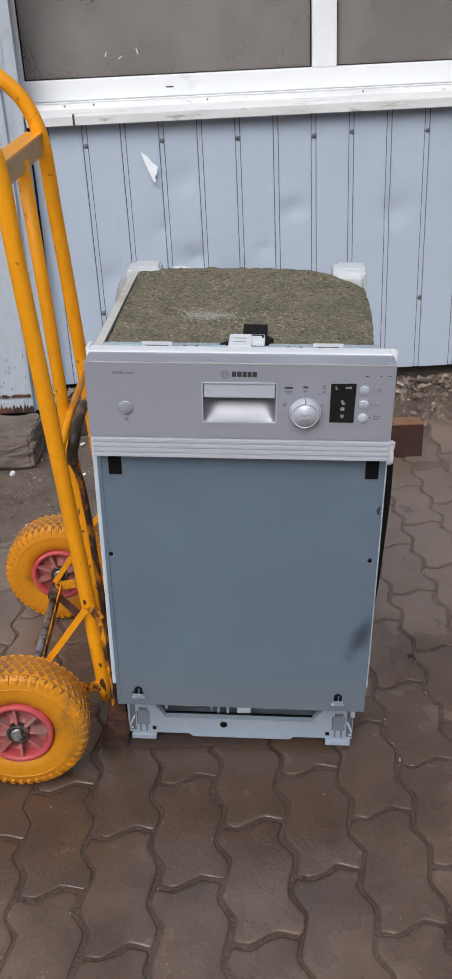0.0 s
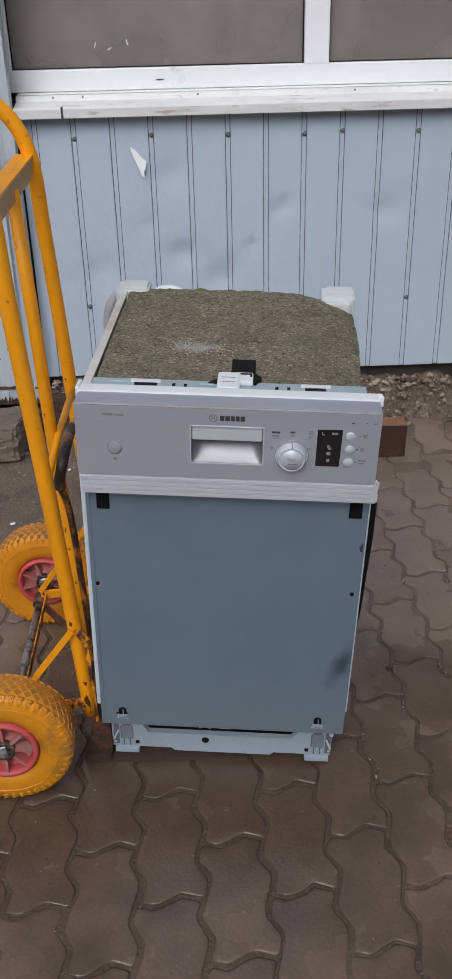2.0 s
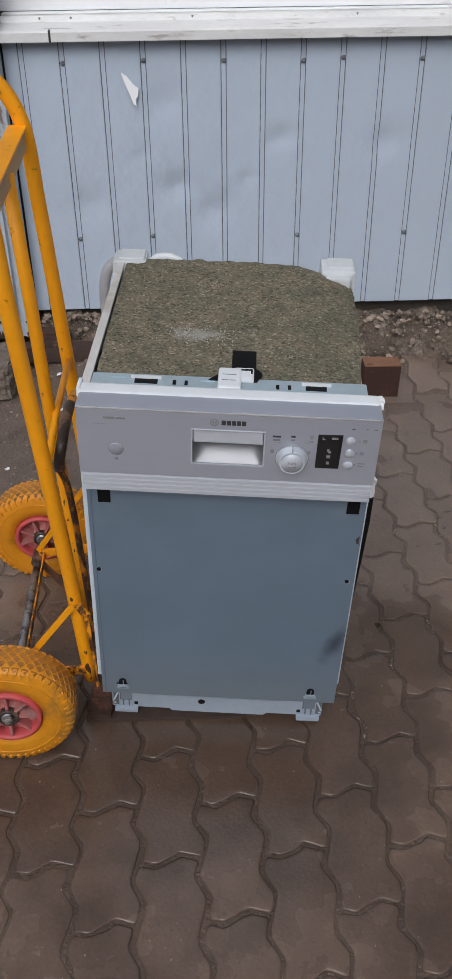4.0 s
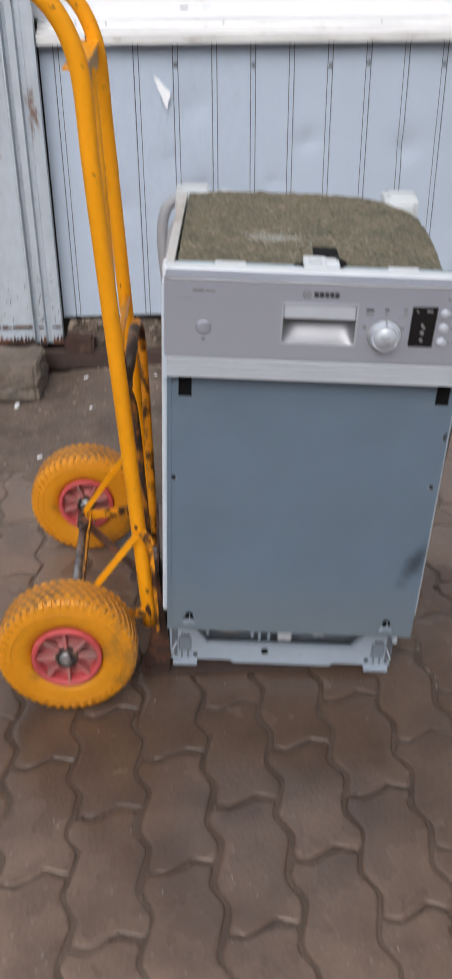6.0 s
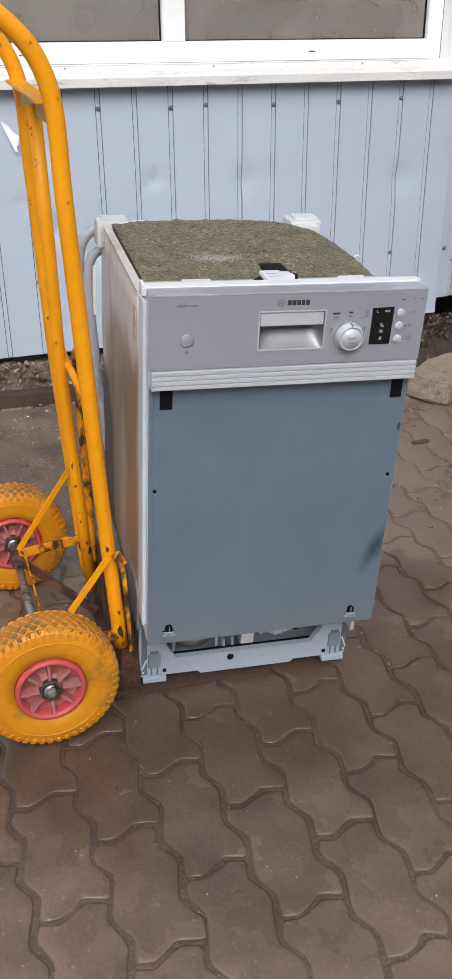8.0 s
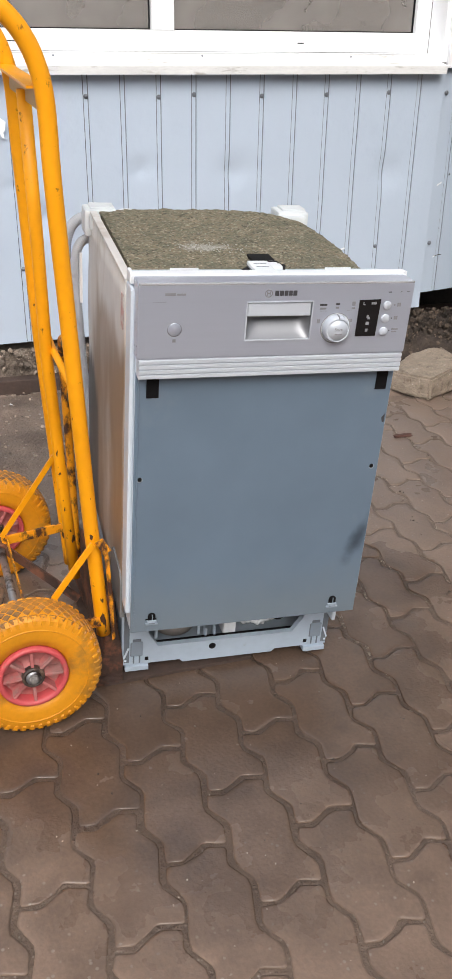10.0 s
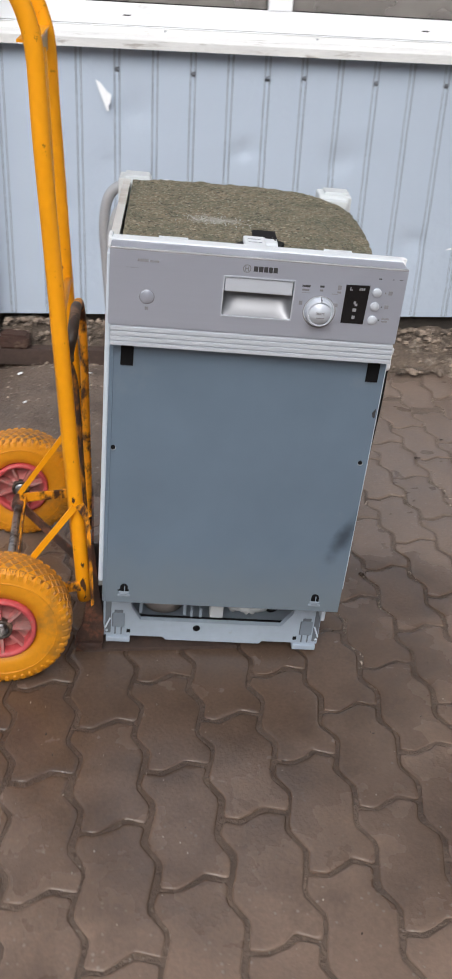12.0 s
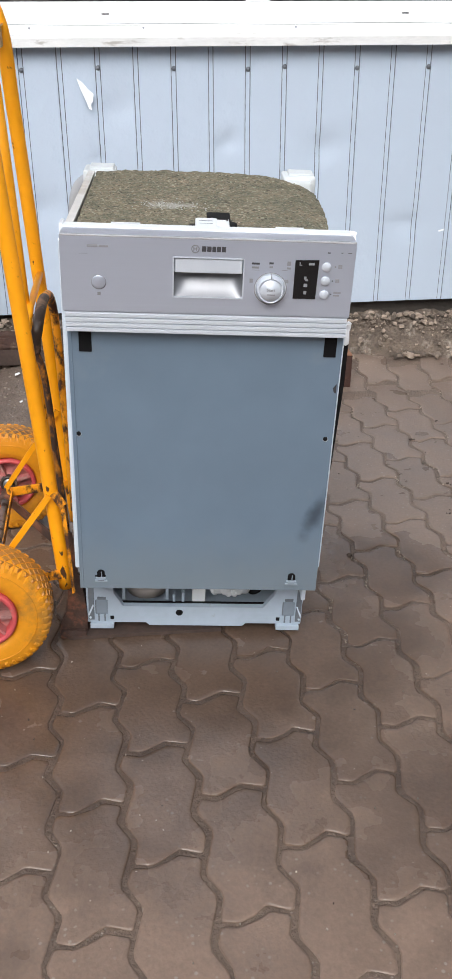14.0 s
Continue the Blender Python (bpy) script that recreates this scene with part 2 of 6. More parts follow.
BLACKGLASS = material("black_display_glass", (0.008, 0.008, 0.009), 0.12, vary=0.05, bump=0.0)
PRINT = material("dark_grey_print", (0.045, 0.045, 0.050), 0.5, vary=0.05, bump=0.0)
PALEPRINT = material("pale_grey_print", (0.26, 0.26, 0.275), 0.5, vary=0.05, bump=0.0)
LAMPPRINT = material("light_grey_symbol", (0.26, 0.26, 0.27), 0.5, vary=0.05, bump=0.0)
BITUMEN = material("black_bitumen_mat", (0.010, 0.0095, 0.0095), 0.8, vary=0.2, bump=0.3, gloss=0.15)
SIDE = material("stained_white_side_panel", (0.64, 0.625, 0.595), 0.42, vary=0.10, scale=5, fine=40, bump=0.2, depth=0.003,
                second=(0.50, 0.455, 0.40), second_amount=0.33, second_scale=6, stretch=(1, 1, 0.45))
HOSE = material("grey_corrugated_hose", (0.46, 0.48, 0.51), 0.5, vary=0.08, bump=0.05)
BEIGE = material("beige_pump_plastic", (0.36, 0.325, 0.30), 0.45, vary=0.06, bump=0.05)
STONE = material("sandy_kerb_stone", (0.31, 0.250, 0.192), 0.92, vary=0.26, scale=26, fine=190, bump=1.0, depth=0.0055,
                 second=(0.20, 0.155, 0.118), second_amount=0.34, second_scale=30, speck=(130, 0.10, (0.40, 0.35, 0.29)))
GREYSTONE = material("grey_concrete_block", (0.160, 0.130, 0.104), 0.9, vary=0.35, scale=12, fine=90, bump=0.7, depth=0.006,
                     second=(0.11, 0.10, 0.09), second_amount=0.3, second_scale=12)
# one brick in two tones: shaded sides here, lit top below
BRICK = material("shaded_red_brown_brick", (0.060, 0.026, 0.018), 0.85, vary=0.2, scale=18, fine=100, bump=0.6, depth=0.003,
                 second=(0.115, 0.054, 0.034), second_amount=0.25, second_scale=20)
LITBRICK = material("lit_orange_brown_brick", (0.255, 0.125, 0.070), 0.85, vary=0.25, scale=18, fine=100, bump=0.5, depth=0.003,
                    second=(0.12, 0.055, 0.035), second_amount=0.3, second_scale=24)
DARKBRICK = material("dirty_dark_brick", (0.062, 0.032, 0.023), 0.85, vary=0.3, scale=18, fine=100, bump=0.6, depth=0.003,
                     second=(0.13, 0.085, 0.060), second_amount=0.3, second_scale=18)
PAPER = material("torn_white_paper", (0.90, 0.92, 0.94), 0.8, vary=0.05, bump=0.2)
SCREW = material("grey_screw_head", (0.20, 0.215, 0.245), 0.4, 0.3, vary=0.2, bump=0.1)
ROOM = material("dim_room_plaster", (0.30, 0.275, 0.25), 0.9, vary=0.15, scale=1.2, fine=8, bump=0.1)
PLASTIC_SHEET = material("crumpled_white_film", (0.88, 0.89, 0.90), 0.4, vary=0.05, bump=0.4, depth=0.004)
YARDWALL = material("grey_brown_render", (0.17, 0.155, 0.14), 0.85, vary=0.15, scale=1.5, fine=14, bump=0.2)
# darkened render for the added wall that dims the facade's right end
SHADEWALL = material("dark_shading_wall", (0.075, 0.070, 0.064), 0.85, vary=0.2, scale=1.5, fine=14, bump=0.2)
FOOTING = material("dark_old_footing", (0.060, 0.050, 0.042), 0.9, vary=0.3, scale=7, fine=60, bump=0.6, depth=0.008)
ROOFING = material("grey_roof_sheet", (0.22, 0.22, 0.23), 0.6, vary=0.1)

# brown bitumen showing through the lower front of the white side panel
n, l = SIDE.node_tree.nodes, SIDE.node_tree.links
at = n.new("ShaderNodeTexCoord")
where = n.new("ShaderNodeSeparateXYZ")
l.new(at.outputs["Object"], where.inputs[0])
wob = n.new("ShaderNodeTexNoise")
wob.inputs["Scale"].default_value, wob.inputs["Detail"].default_value = 7.0, 6.0
long = n.new("ShaderNodeMapping")
long.inputs["Scale"].default_value = (1, 1, 0.3)
l.new(at.outputs["Object"], long.inputs["Vector"])
l.new(long.outputs[0], wob.inputs["Vector"])


def step(op, a, b):
    r = n.new("ShaderNodeMath")
    r.operation = op
    for i, v in enumerate((a, b)):
        if isinstance(v, (int, float)):
            r.inputs[i].default_value = v
        else:
            l.new(v, r.inputs[i])
    return r.outputs[0]


def ease(value, lo, hi):
    r = n.new("ShaderNodeMapRange")
    r.interpolation_type = "SMOOTHSTEP"
    r.inputs["From Min"].default_value, r.inputs["From Max"].default_value = lo, hi
    l.new(value, r.inputs["Value"])
    return r.outputs[0]


ripple = step("MULTIPLY", step("SUBTRACT", wob.outputs[0], 0.5), 0.30)
low = ease(step("ADD", where.outputs["Z"], ripple), 0.715, 0.655)
near = ease(step("ADD", where.outputs["Y"], step("MULTIPLY", ripple, 0.6)), 0.49, 0.42)
stain = n.new("ShaderNodeMix")
stain.data_type = "RGBA"
stain.inputs["B"].default_value = (0.315, 0.232, 0.158, 1)
bsdf = n["Principled BSDF"]
was = bsdf.inputs["Base Color"].links[0].from_socket
l.new(was, stain.inputs["A"])
l.new(step("MULTIPLY", step("MULTIPLY", low, near), ease(wob.outputs[0], 0.24, 0.56)), stain.inputs["Factor"])
tar = n.new("ShaderNodeMix")
tar.data_type = "RGBA"
tar.inputs["B"].default_value = (0.075, 0.073, 0.072, 1)
l.new(stain.outputs["Result"], tar.inputs["A"])
l.new(step("MULTIPLY", ease(step("ADD", where.outputs["Y"], step("MULTIPLY", ripple, 0.5)), 0.36, 0.40), ease(step("ADD", where.outputs["Z"], ripple), 0.53, 0.47)), tar.inputs["Factor"])
l.new(tar.outputs["Result"], bsdf.inputs["Base Color"])

# grease wiped over the lower edge of the door sheet
n, l = DOOR.node_tree.nodes, DOOR.node_tree.links
at = n.new("ShaderNodeTexCoord")
lean = n.new("ShaderNodeMapping")
lean.inputs["Location"].default_value = (-0.203, 0.0, -0.325)
turn = n.new("ShaderNodeMapping")
turn.inputs["Rotation"].default_value = (0.0, radians(-22), 0.0)
shrink = n.new("ShaderNodeMapping")
shrink.inputs["Scale"].default_value = (52.0, 0.0, 16.0)
size = n.new("ShaderNodeVectorMath")
size.operation = "LENGTH"
wob = n.new("ShaderNodeTexNoise")
wob.inputs["Scale"].default_value, wob.inputs["Detail"].default_value = 24.0, 6.0
l.new(at.outputs["Object"], lean.inputs["Vector"])
l.new(lean.outputs[0], turn.inputs["Vector"])
l.new(turn.outputs[0], shrink.inputs["Vector"])
l.new(shrink.outputs[0], size.inputs[0])
l.new(at.outputs["Object"], wob.inputs["Vector"])
grease = n.new("ShaderNodeMix")
grease.data_type = "RGBA"
grease.inputs["B"].default_value = (0.055, 0.075, 0.100, 1)
bsdf = n["Principled BSDF"]
l.new(bsdf.inputs["Base Color"].links[0].from_socket, grease.inputs["A"])
l.new(step("MULTIPLY", ease(step("ADD", size.outputs["Value"], step("MULTIPLY", wob.outputs[0], 1.5)), 1.95, 0.80), 0.9), grease.inputs["Factor"])
# paler and greyer towards the bottom of the sheet
pale_low = n.new("ShaderNodeMix")
pale_low.data_type = "RGBA"
pale_low.inputs["B"].default_value = (0.235, 0.272, 0.290, 1)
height = n.new("ShaderNodeSeparateXYZ")
l.new(at.outputs["Object"], height.inputs[0])
l.new(step("MULTIPLY", ease(step("ADD", height.outputs["Z"], step("MULTIPLY", wob.outputs[0], 0.10)), 0.36, 0.20), 0.55), pale_low.inputs["Factor"])
l.new(grease.outputs["Result"], pale_low.inputs["A"])
l.new(pale_low.outputs["Result"], bsdf.inputs["Base Color"])

# paint knocked off the lower ends of the tubes
n, l = YELLOW.node_tree.nodes, YELLOW.node_tree.links
at = n.new("ShaderNodeTexCoord")
where = n.new("ShaderNodeSeparateXYZ")
l.new(at.outputs["Object"], where.inputs[0])
long = n.new("ShaderNodeMapping")
long.inputs["Scale"].default_value = (1, 1, 0.4)
l.new(at.outputs["Object"], long.inputs["Vector"])
flake = n.new("ShaderNodeTexNoise")
flake.inputs["Scale"].default_value, flake.inputs["Detail"].default_value = 62.0, 8.0
l.new(long.outputs[0], flake.inputs["Vector"])
bare = n.new("ShaderNodeMix")
bare.data_type = "RGBA"
bare.inputs["B"].default_value = (0.070, 0.029, 0.017, 1)
bsdf = n["Principled BSDF"]
l.new(bsdf.inputs["Base Color"].links[0].from_socket, bare.inputs["A"])
l.new(ease(step("ADD", flake.outputs[0], step("MULTIPLY", step("SUBTRACT", 0.46, where.outputs["Z"]), 0.28)), 0.690, 0.705), bare.inputs["Factor"])
l.new(bare.outputs["Result"], bsdf.inputs["Base Color"])

# felt: matted fibres of several colours
FELT = bpy.data.materials.new("recycled_fibre_felt")
FELT.use_nodes = True
n, l = FELT.node_tree.nodes, FELT.node_tree.links
at = n.new("ShaderNodeTexCoord")
cells = n.new("ShaderNodeTexVoronoi")
cells.inputs["Scale"].default_value, cells.inputs["Randomness"].default_value = 380.0, 1.0
squeeze = n.new("ShaderNodeMapping")
squeeze.inputs["Scale"].default_value = (0.70, 1.0, 1.0)
twist = n.new("ShaderNodeTexNoise")
twist.inputs["Scale"].default_value = 40.0
blend = n.new("ShaderNodeMix")
blend.data_type = "VECTOR"
blend.inputs["Factor"].default_value = 0.012
l.new(at.outputs["Object"], twist.inputs["Vector"])
l.new(at.outputs["Object"], blend.inputs[4])
l.new(twist.outputs["Color"], blend.inputs[5])
l.new(blend.outputs[1], squeeze.inputs["Vector"])
l.new(squeeze.outputs[0], cells.inputs["Vector"])
pick = n.new("ShaderNodeSeparateColor")
l.new(cells.outputs["Color"], pick.inputs[0])
ramp = n.new("ShaderNodeValToRGB")
stops = ((0.0, (0.060, 0.056, 0.045)), (0.16, (0.154, 0.137, 0.105)), (0.6, (0.190, 0.171, 0.133)), (0.88, (0.232, 0.213, 0.172)), (0.97, (0.35, 0.33, 0.28)))
for i, (pos, col) in enumerate(stops):
    e = ramp.color_ramp.elements[i] if i < 2 else ramp.color_ramp.elements.new(pos)
    e.position, e.color = pos, (*col, 1)
l.new(pick.outputs[0], ramp.inputs[0])
cloud = n.new("ShaderNodeTexNoise")
cloud.inputs["Scale"].default_value, cloud.inputs["Detail"].default_value = 16.0, 10.0
cloud.inputs["Roughness"].default_value = 0.75
l.new(at.outputs["Object"], cloud.inputs["Vector"])
hue = n.new("ShaderNodeMix")
hue.data_type, hue.blend_type = "RGBA", "MULTIPLY"
hue.inputs["Factor"].default_value = 1.0
tint = n.new("ShaderNodeValToRGB")
tint.color_ramp.elements[0].position, tint.color_ramp.elements[0].color = 0.34, (0.62, 0.66, 0.59, 1)
tint.color_ramp.elements[1].position, tint.color_ramp.elements[1].color = 0.66, (1.20, 1.12, 1.02, 1)
l.new(cloud.outputs[0], tint.inputs[0])
shred = n.new("ShaderNodeMix")
shred.data_type = "RGBA"
shred.inputs["A"].default_value, shred.inputs["B"].default_value = (1.13, 1.04, 0.98, 1), (0.98, 1.03, 0.98, 1)
l.new(ease(pick.outputs[2], 0.12, 0.55), shred.inputs["Factor"])
fleck = n.new("ShaderNodeMix")
fleck.data_type, fleck.blend_type = "RGBA", "MULTIPLY"
fleck.inputs["Factor"].default_value = 1.0
l.new(ramp.outputs[0], fleck.inputs["A"])
l.new(shred.outputs["Result"], fleck.inputs["B"])
l.new(fleck.outputs["Result"], hue.inputs["A"])
l.new(tint.outputs[0], hue.inputs["B"])
rubbed = n.new("ShaderNodeMapping")
rubbed.inputs["Location"].default_value, rubbed.inputs["Scale"].default_value = (0.066 * 14.0, -0.228 * 27.0, 0.0), (14.0, 27.0, 0.0)
l.new(at.outputs["Object"], rubbed.inputs["Vector"])
reach = n.new("ShaderNodeVectorMath")
reach.operation = "LENGTH"
l.new(rubbed.outputs[0], reach.inputs[0])
tatter = n.new("ShaderNodeTexNoise")
tatter.inputs["Scale"].default_value, tatter.inputs["Detail"].default_value, tatter.inputs["Roughness"].default_value = 34.0, 8.0, 0.75
l.new(at.outputs["Object"], tatter.inputs["Vector"])
scuffed = n.new("ShaderNodeMix")
scuffed.data_type = "RGBA"
scuffed.inputs["B"].default_value = (0.36, 0.35, 0.31, 1)
l.new(step("MULTIPLY", ease(step("ADD", reach.outputs["Value"], step("MULTIPLY", tatter.outputs[0], 2.6)), 1.95, 1.35), 0.85), scuffed.inputs["Factor"])
l.new(hue.outputs["Result"], scuffed.inputs["A"])
l.new(scuffed.outputs["Result"], n["Principled BSDF"].inputs["Base Color"])
n["Principled BSDF"].inputs["Roughness"].default_value = 0.95
relief = n.new("ShaderNodeBump")
relief.inputs["Strength"].default_value, relief.inputs["Distance"].default_value = 0.9, 0.004
l.new(pick.outputs[1], relief.inputs["Height"])
l.new(relief.outputs[0], n["Principled BSDF"].inputs["Normal"])

# dusty window glass
GLASS = bpy.data.materials.new("dusty_window_glass")
GLASS.use_nodes = True
n, l = GLASS.node_tree.nodes, GLASS.node_tree.links
p = n["Principled BSDF"]
p.inputs["Transmission Weight"].default_value, p.inputs["Roughness"].default_value, p.inputs["IOR"].default_value = 1.0, 0.16, 1.45
dust = n.new("ShaderNodeBsdfDiffuse")
dust.inputs[0].default_value = (0.34, 0.315, 0.295, 1)
film = n.new("ShaderNodeTexNoise")
film.inputs["Scale"].default_value, film.inputs["Detail"].default_value = 2.6, 4.0
film.inputs["Roughness"].default_value = 0.5
at = n.new("ShaderNodeTexCoord")
l.new(at.outputs["Object"], film.inputs["Vector"])
r = n.new("ShaderNodeMapRange")
r.inputs["From Min"].default_value, r.inputs["From Max"].default_value = 0.30, 0.72
r.inputs["To Min"].default_value, r.inputs["To Max"].default_value = 0.34, 0.70
l.new(film.outputs[0], r.inputs["Value"])
mixed = n.new("ShaderNodeMixShader")
l.new(r.outputs[0], mixed.inputs[0])
l.new(p.outputs[0], mixed.inputs[1])
l.new(dust.outputs[0], mixed.inputs[2])
l.new(mixed.outputs[0], n["Material Output"].inputs[0])


# ---------------------------------------------------------------- building blocks
def box(bm, x0, x1, y0, y1, z0, z1, bevel=0.0):
    made = bmesh.ops.create_cube(bm, size=1.0)["verts"]
    for v in made:
        v.co = Vector((x0 + (v.co.x + 0.5) * (x1 - x0), y0 + (v.co.y + 0.5) * (y1 - y0), z0 + (v.co.z + 0.5) * (z1 - z0)))
    if bevel:
        edges = list({e for v in made for e in v.link_edges})
        bmesh.ops.bevel(bm, geom=edges, offset=bevel, segments=2, affect="EDGES", profile=0.6)
    return bm


def boxes(*specs):
    bm = bmesh.new()
    for s in specs:
        box(bm, *s)
    return bm


def prism(bm, outline, lo, hi, axis="y"):
    """A flat outline (list of pairs) given depth along an axis."""
    def spot(a, b, c):
        return {"y": (a, c, b), "z": (a, b, c), "x": (c, a, b)}[axis]
    one = [bm.verts.new(spot(a, b, lo)) for a, b in outline]
    two = [bm.verts.new(spot(a, b, hi)) for a, b in outline]
    bm.faces.new(one)
    bm.faces.new(list(reversed(two)))
    for i in range(len(outline)):
        j = (i + 1) % len(outline)
        bm.faces.new((one[i], two[i], two[j], one[j]))
    bmesh.ops.recalc_face_normals(bm, faces=bm.faces[:])
    return bm


def smooth_path(points, steps=8):
    """A curve through the points (Catmull-Rom)."""
    p = [Vector(q) for q in points]
    p = [2 * p[0] - p[1], *p, 2 * p[-1] - p[-2]]
    out = []
    for a, b, c, d in zip(p, p[1:], p[2:], p[3:]):
        for i in range(steps):
            t = i / steps
            out.append(0.5 * (2 * b + (c - a) * t + (2 * a - 5 * b + 4 * c - d) * t ** 2 + (3 * b - a - 3 * c + d) * t ** 3))
    return out + [p[-2]]


def tube(bm, path, radius, sides=16, ribs=None):
    """A round bar along a path; ribs: radius as a function of the ring's number."""
    path = [Vector(q) for q in path]
    rings, side = [], None
    for i, q in enumerate(path):
        way = (path[min(i + 1, len(path) - 1)] - path[max(i - 1, 0)]).normalized()
        if side is None:
            side = way.cross(Vector((0.3, 0.9, 0.2))).normalized()
        side = (side - way * side.dot(way)).normalized()
        up = way.cross(side)
        rad = ribs(i) if ribs else radius
        rings.append([bm.verts.new(q + rad * (math.cos(2 * math.pi * k / sides) * side + math.sin(2 * math.pi * k / sides) * up)) for k in range(sides)])
    for a, b in zip(rings, rings[1:]):
        for k in range(sides):
            bm.faces.new((a[k], a[(k + 1) % sides], b[(k + 1) % sides], b[k])).smooth = True
    bm.faces.new(list(reversed(rings[0])))
    bm.faces.new(rings[-1])
    return bm


def lathe(bm, profile, sides=40, axis="y", caps=True):
    """A turned shape from pairs (radius, place along the axis)."""
    rings = []
    for rad, h in profile:
        ring = []
        for k in range(sides):
            c, s = math.cos(2 * math.pi * k / sides) * rad, math.sin(2 * math.pi * k / sides) * rad
            ring.append(bm.verts.new({"y": (c, h, s), "z": (c, s, h)}[axis]))
        rings.append(ring)
    for a, b in zip(rings, rings[1:]):
        for k in range(sides):
            bm.faces.new((a[k], a[(k + 1) % sides], b[(k + 1) % sides], b[k])).smooth = True
    if caps and profile[0][0] > 1e-6:
        bm.faces.new(rings[0])
    if caps and profile[-1][0] > 1e-6:
        bm.faces.new(rings[-1])
    bmesh.ops.recalc_face_normals(bm, faces=bm.faces[:])
    return bm


def flat_bar(bm, a, b, across, wide, thick):
    """A flat bar from a to b; across: the direction of its width."""
    a, b = Vector(a), Vector(b)
    way = (b - a).normalized()
    w = (Vector(across) - way * way.dot(Vector(across))).normalized()
    h = way.cross(w)
    ends = []
    for q in (a, b):
        ends.append([bm.verts.new(q + w * sw * wide / 2 + h * sh * thick / 2) for sw, sh in ((-1, -1), (1, -1), (1, 1), (-1, 1))])
    bm.faces.new(ends[0])
    bm.faces.new(list(reversed(ends[1])))
    for i in range(4):
        bm.faces.new((ends[0][i], ends[1][i], ends[1][(i + 1) % 4], ends[0][(i + 1) % 4]))
    bmesh.ops.recalc_face_normals(bm, faces=bm.faces[:])
    return bm


def rock(bm, centre, size, seed, rough=0.18, cuts=3):
    """A broken stone: a cube cut finer, pushed about by noise."""
    one = bmesh.new()
    bmesh.ops.create_cube(one, size=1.0)
    if cuts:
        bmesh.ops.subdivide_edges(one, edges=one.edges[:], cuts=cuts, use_grid_fill=True)
    made = {}
    for v in one.verts:
        d = v.co.copy()
        d *= 0.80 + 0.20 * max(abs(d.x), abs(d.y), abs(d.z)) / d.length
        d += noise.noise_vector(d * 2.1 + Vector((seed * 7.3, seed, 3))) * rough + noise.noise_vector(d * 6 + Vector((seed, 9, seed * 3))) * rough * 0.35
        made[v] = bm.verts.new(Vector(centre) + Vector((d.x * size[0], d.y * size[1], d.z * size[2])))
    for f in one.faces:
        bm.faces.new([made[v] for v in f.verts])
    one.free()
    return bm


def chip(bm, centre, size, rng):
    """A small angular stone chip."""
    one = bmesh.new()
    bmesh.ops.create_icosphere(one, subdivisions=1, radius=1.0)
    turn_by = Euler((rng.uniform(0, 6), rng.uniform(0, 6), rng.uniform(0, 6))).to_matrix()
    made = {v: bm.verts.new(Vector(centre) + turn_by @ Vector([c * s * rng.uniform(0.6, 1.15) for c, s in zip(v.co, size)])) for v in one.verts}
    for f in one.faces:
        bm.faces.new([made[v] for v in f.verts])
    one.free()


def mesh_of(bm, name, mat, smooth=False):
    me = bpy.data.meshes.new(name)
    bm.to_mesh(me)
    bm.free()
    me.materials.append(mat)
    if smooth:
        for f in me.polygons:
            f.use_smooth = True
    return me


def part(name, bm, mat, parent=None, label="", at=None, smooth=False):
    """Links a bmesh as one mesh object under a thing or a part."""
    ob = new(name, mesh_of(bm, name, mat, smooth))
    ob.parent = parent
    if at is not None:
        ob.matrix_basis = at
    if label:
        ob["label"] = label
    return ob


def thing(name, label, category, m=None, kind="", group=""):
    ob = new(name)
    if m is not None:
        ob.matrix_basis = m
    return tagged(ob, label, category, group, kind)


def solo(name, bm, mat, label, category, kind="", group="", m=None, smooth=False):
    ob = part(name, bm, mat, None, "", m, smooth)
    return tagged(ob, label, category, group, kind)


def letters(text, size, depth=0.0004):
    """Built-in lettering as a mesh in the x-z plane, centred, facing -y."""
    cu = bpy.data.curves.new("text", "FONT")
    cu.body, cu.size, cu.extrude, cu.align_x, cu.align_y = text, size, depth, "CENTER", "CENTER"
    ob = bpy.data.objects.new("text", cu)
    scene.collection.objects.link(ob)
    bpy.context.view_layer.update()
    me = bpy.data.meshes.new_from_object(ob.evaluated_get(bpy.context.evaluated_depsgraph_get()))
    bpy.data.objects.remove(ob)
    bm = bmesh.new()
    bm.from_mesh(me)
    bmesh.ops.transform(bm, matrix=Matrix.Rotation(radians(90), 4, "X"), verts=bm.verts[:])
    bpy.data.meshes.remove(me)
    return bm


def shifted(bm, x, y, z):
    bmesh.ops.translate(bm, verts=bm.verts[:], vec=(x, y, z))
    return bm

# ---------------------------------------------------------------- ground, facade
def climb(y, x=0.0):
    """The yard rises a little towards the wall, less so beside the gate."""
    t = max(0.0, min(1.0, (y - 2.70) / 0.36))
    side = max(0.0, min(1.0, (x + 0.52) / 0.16))
    return 0.050 * t * t * (3 - 2 * t) * (0.35 + 0.65 * side)


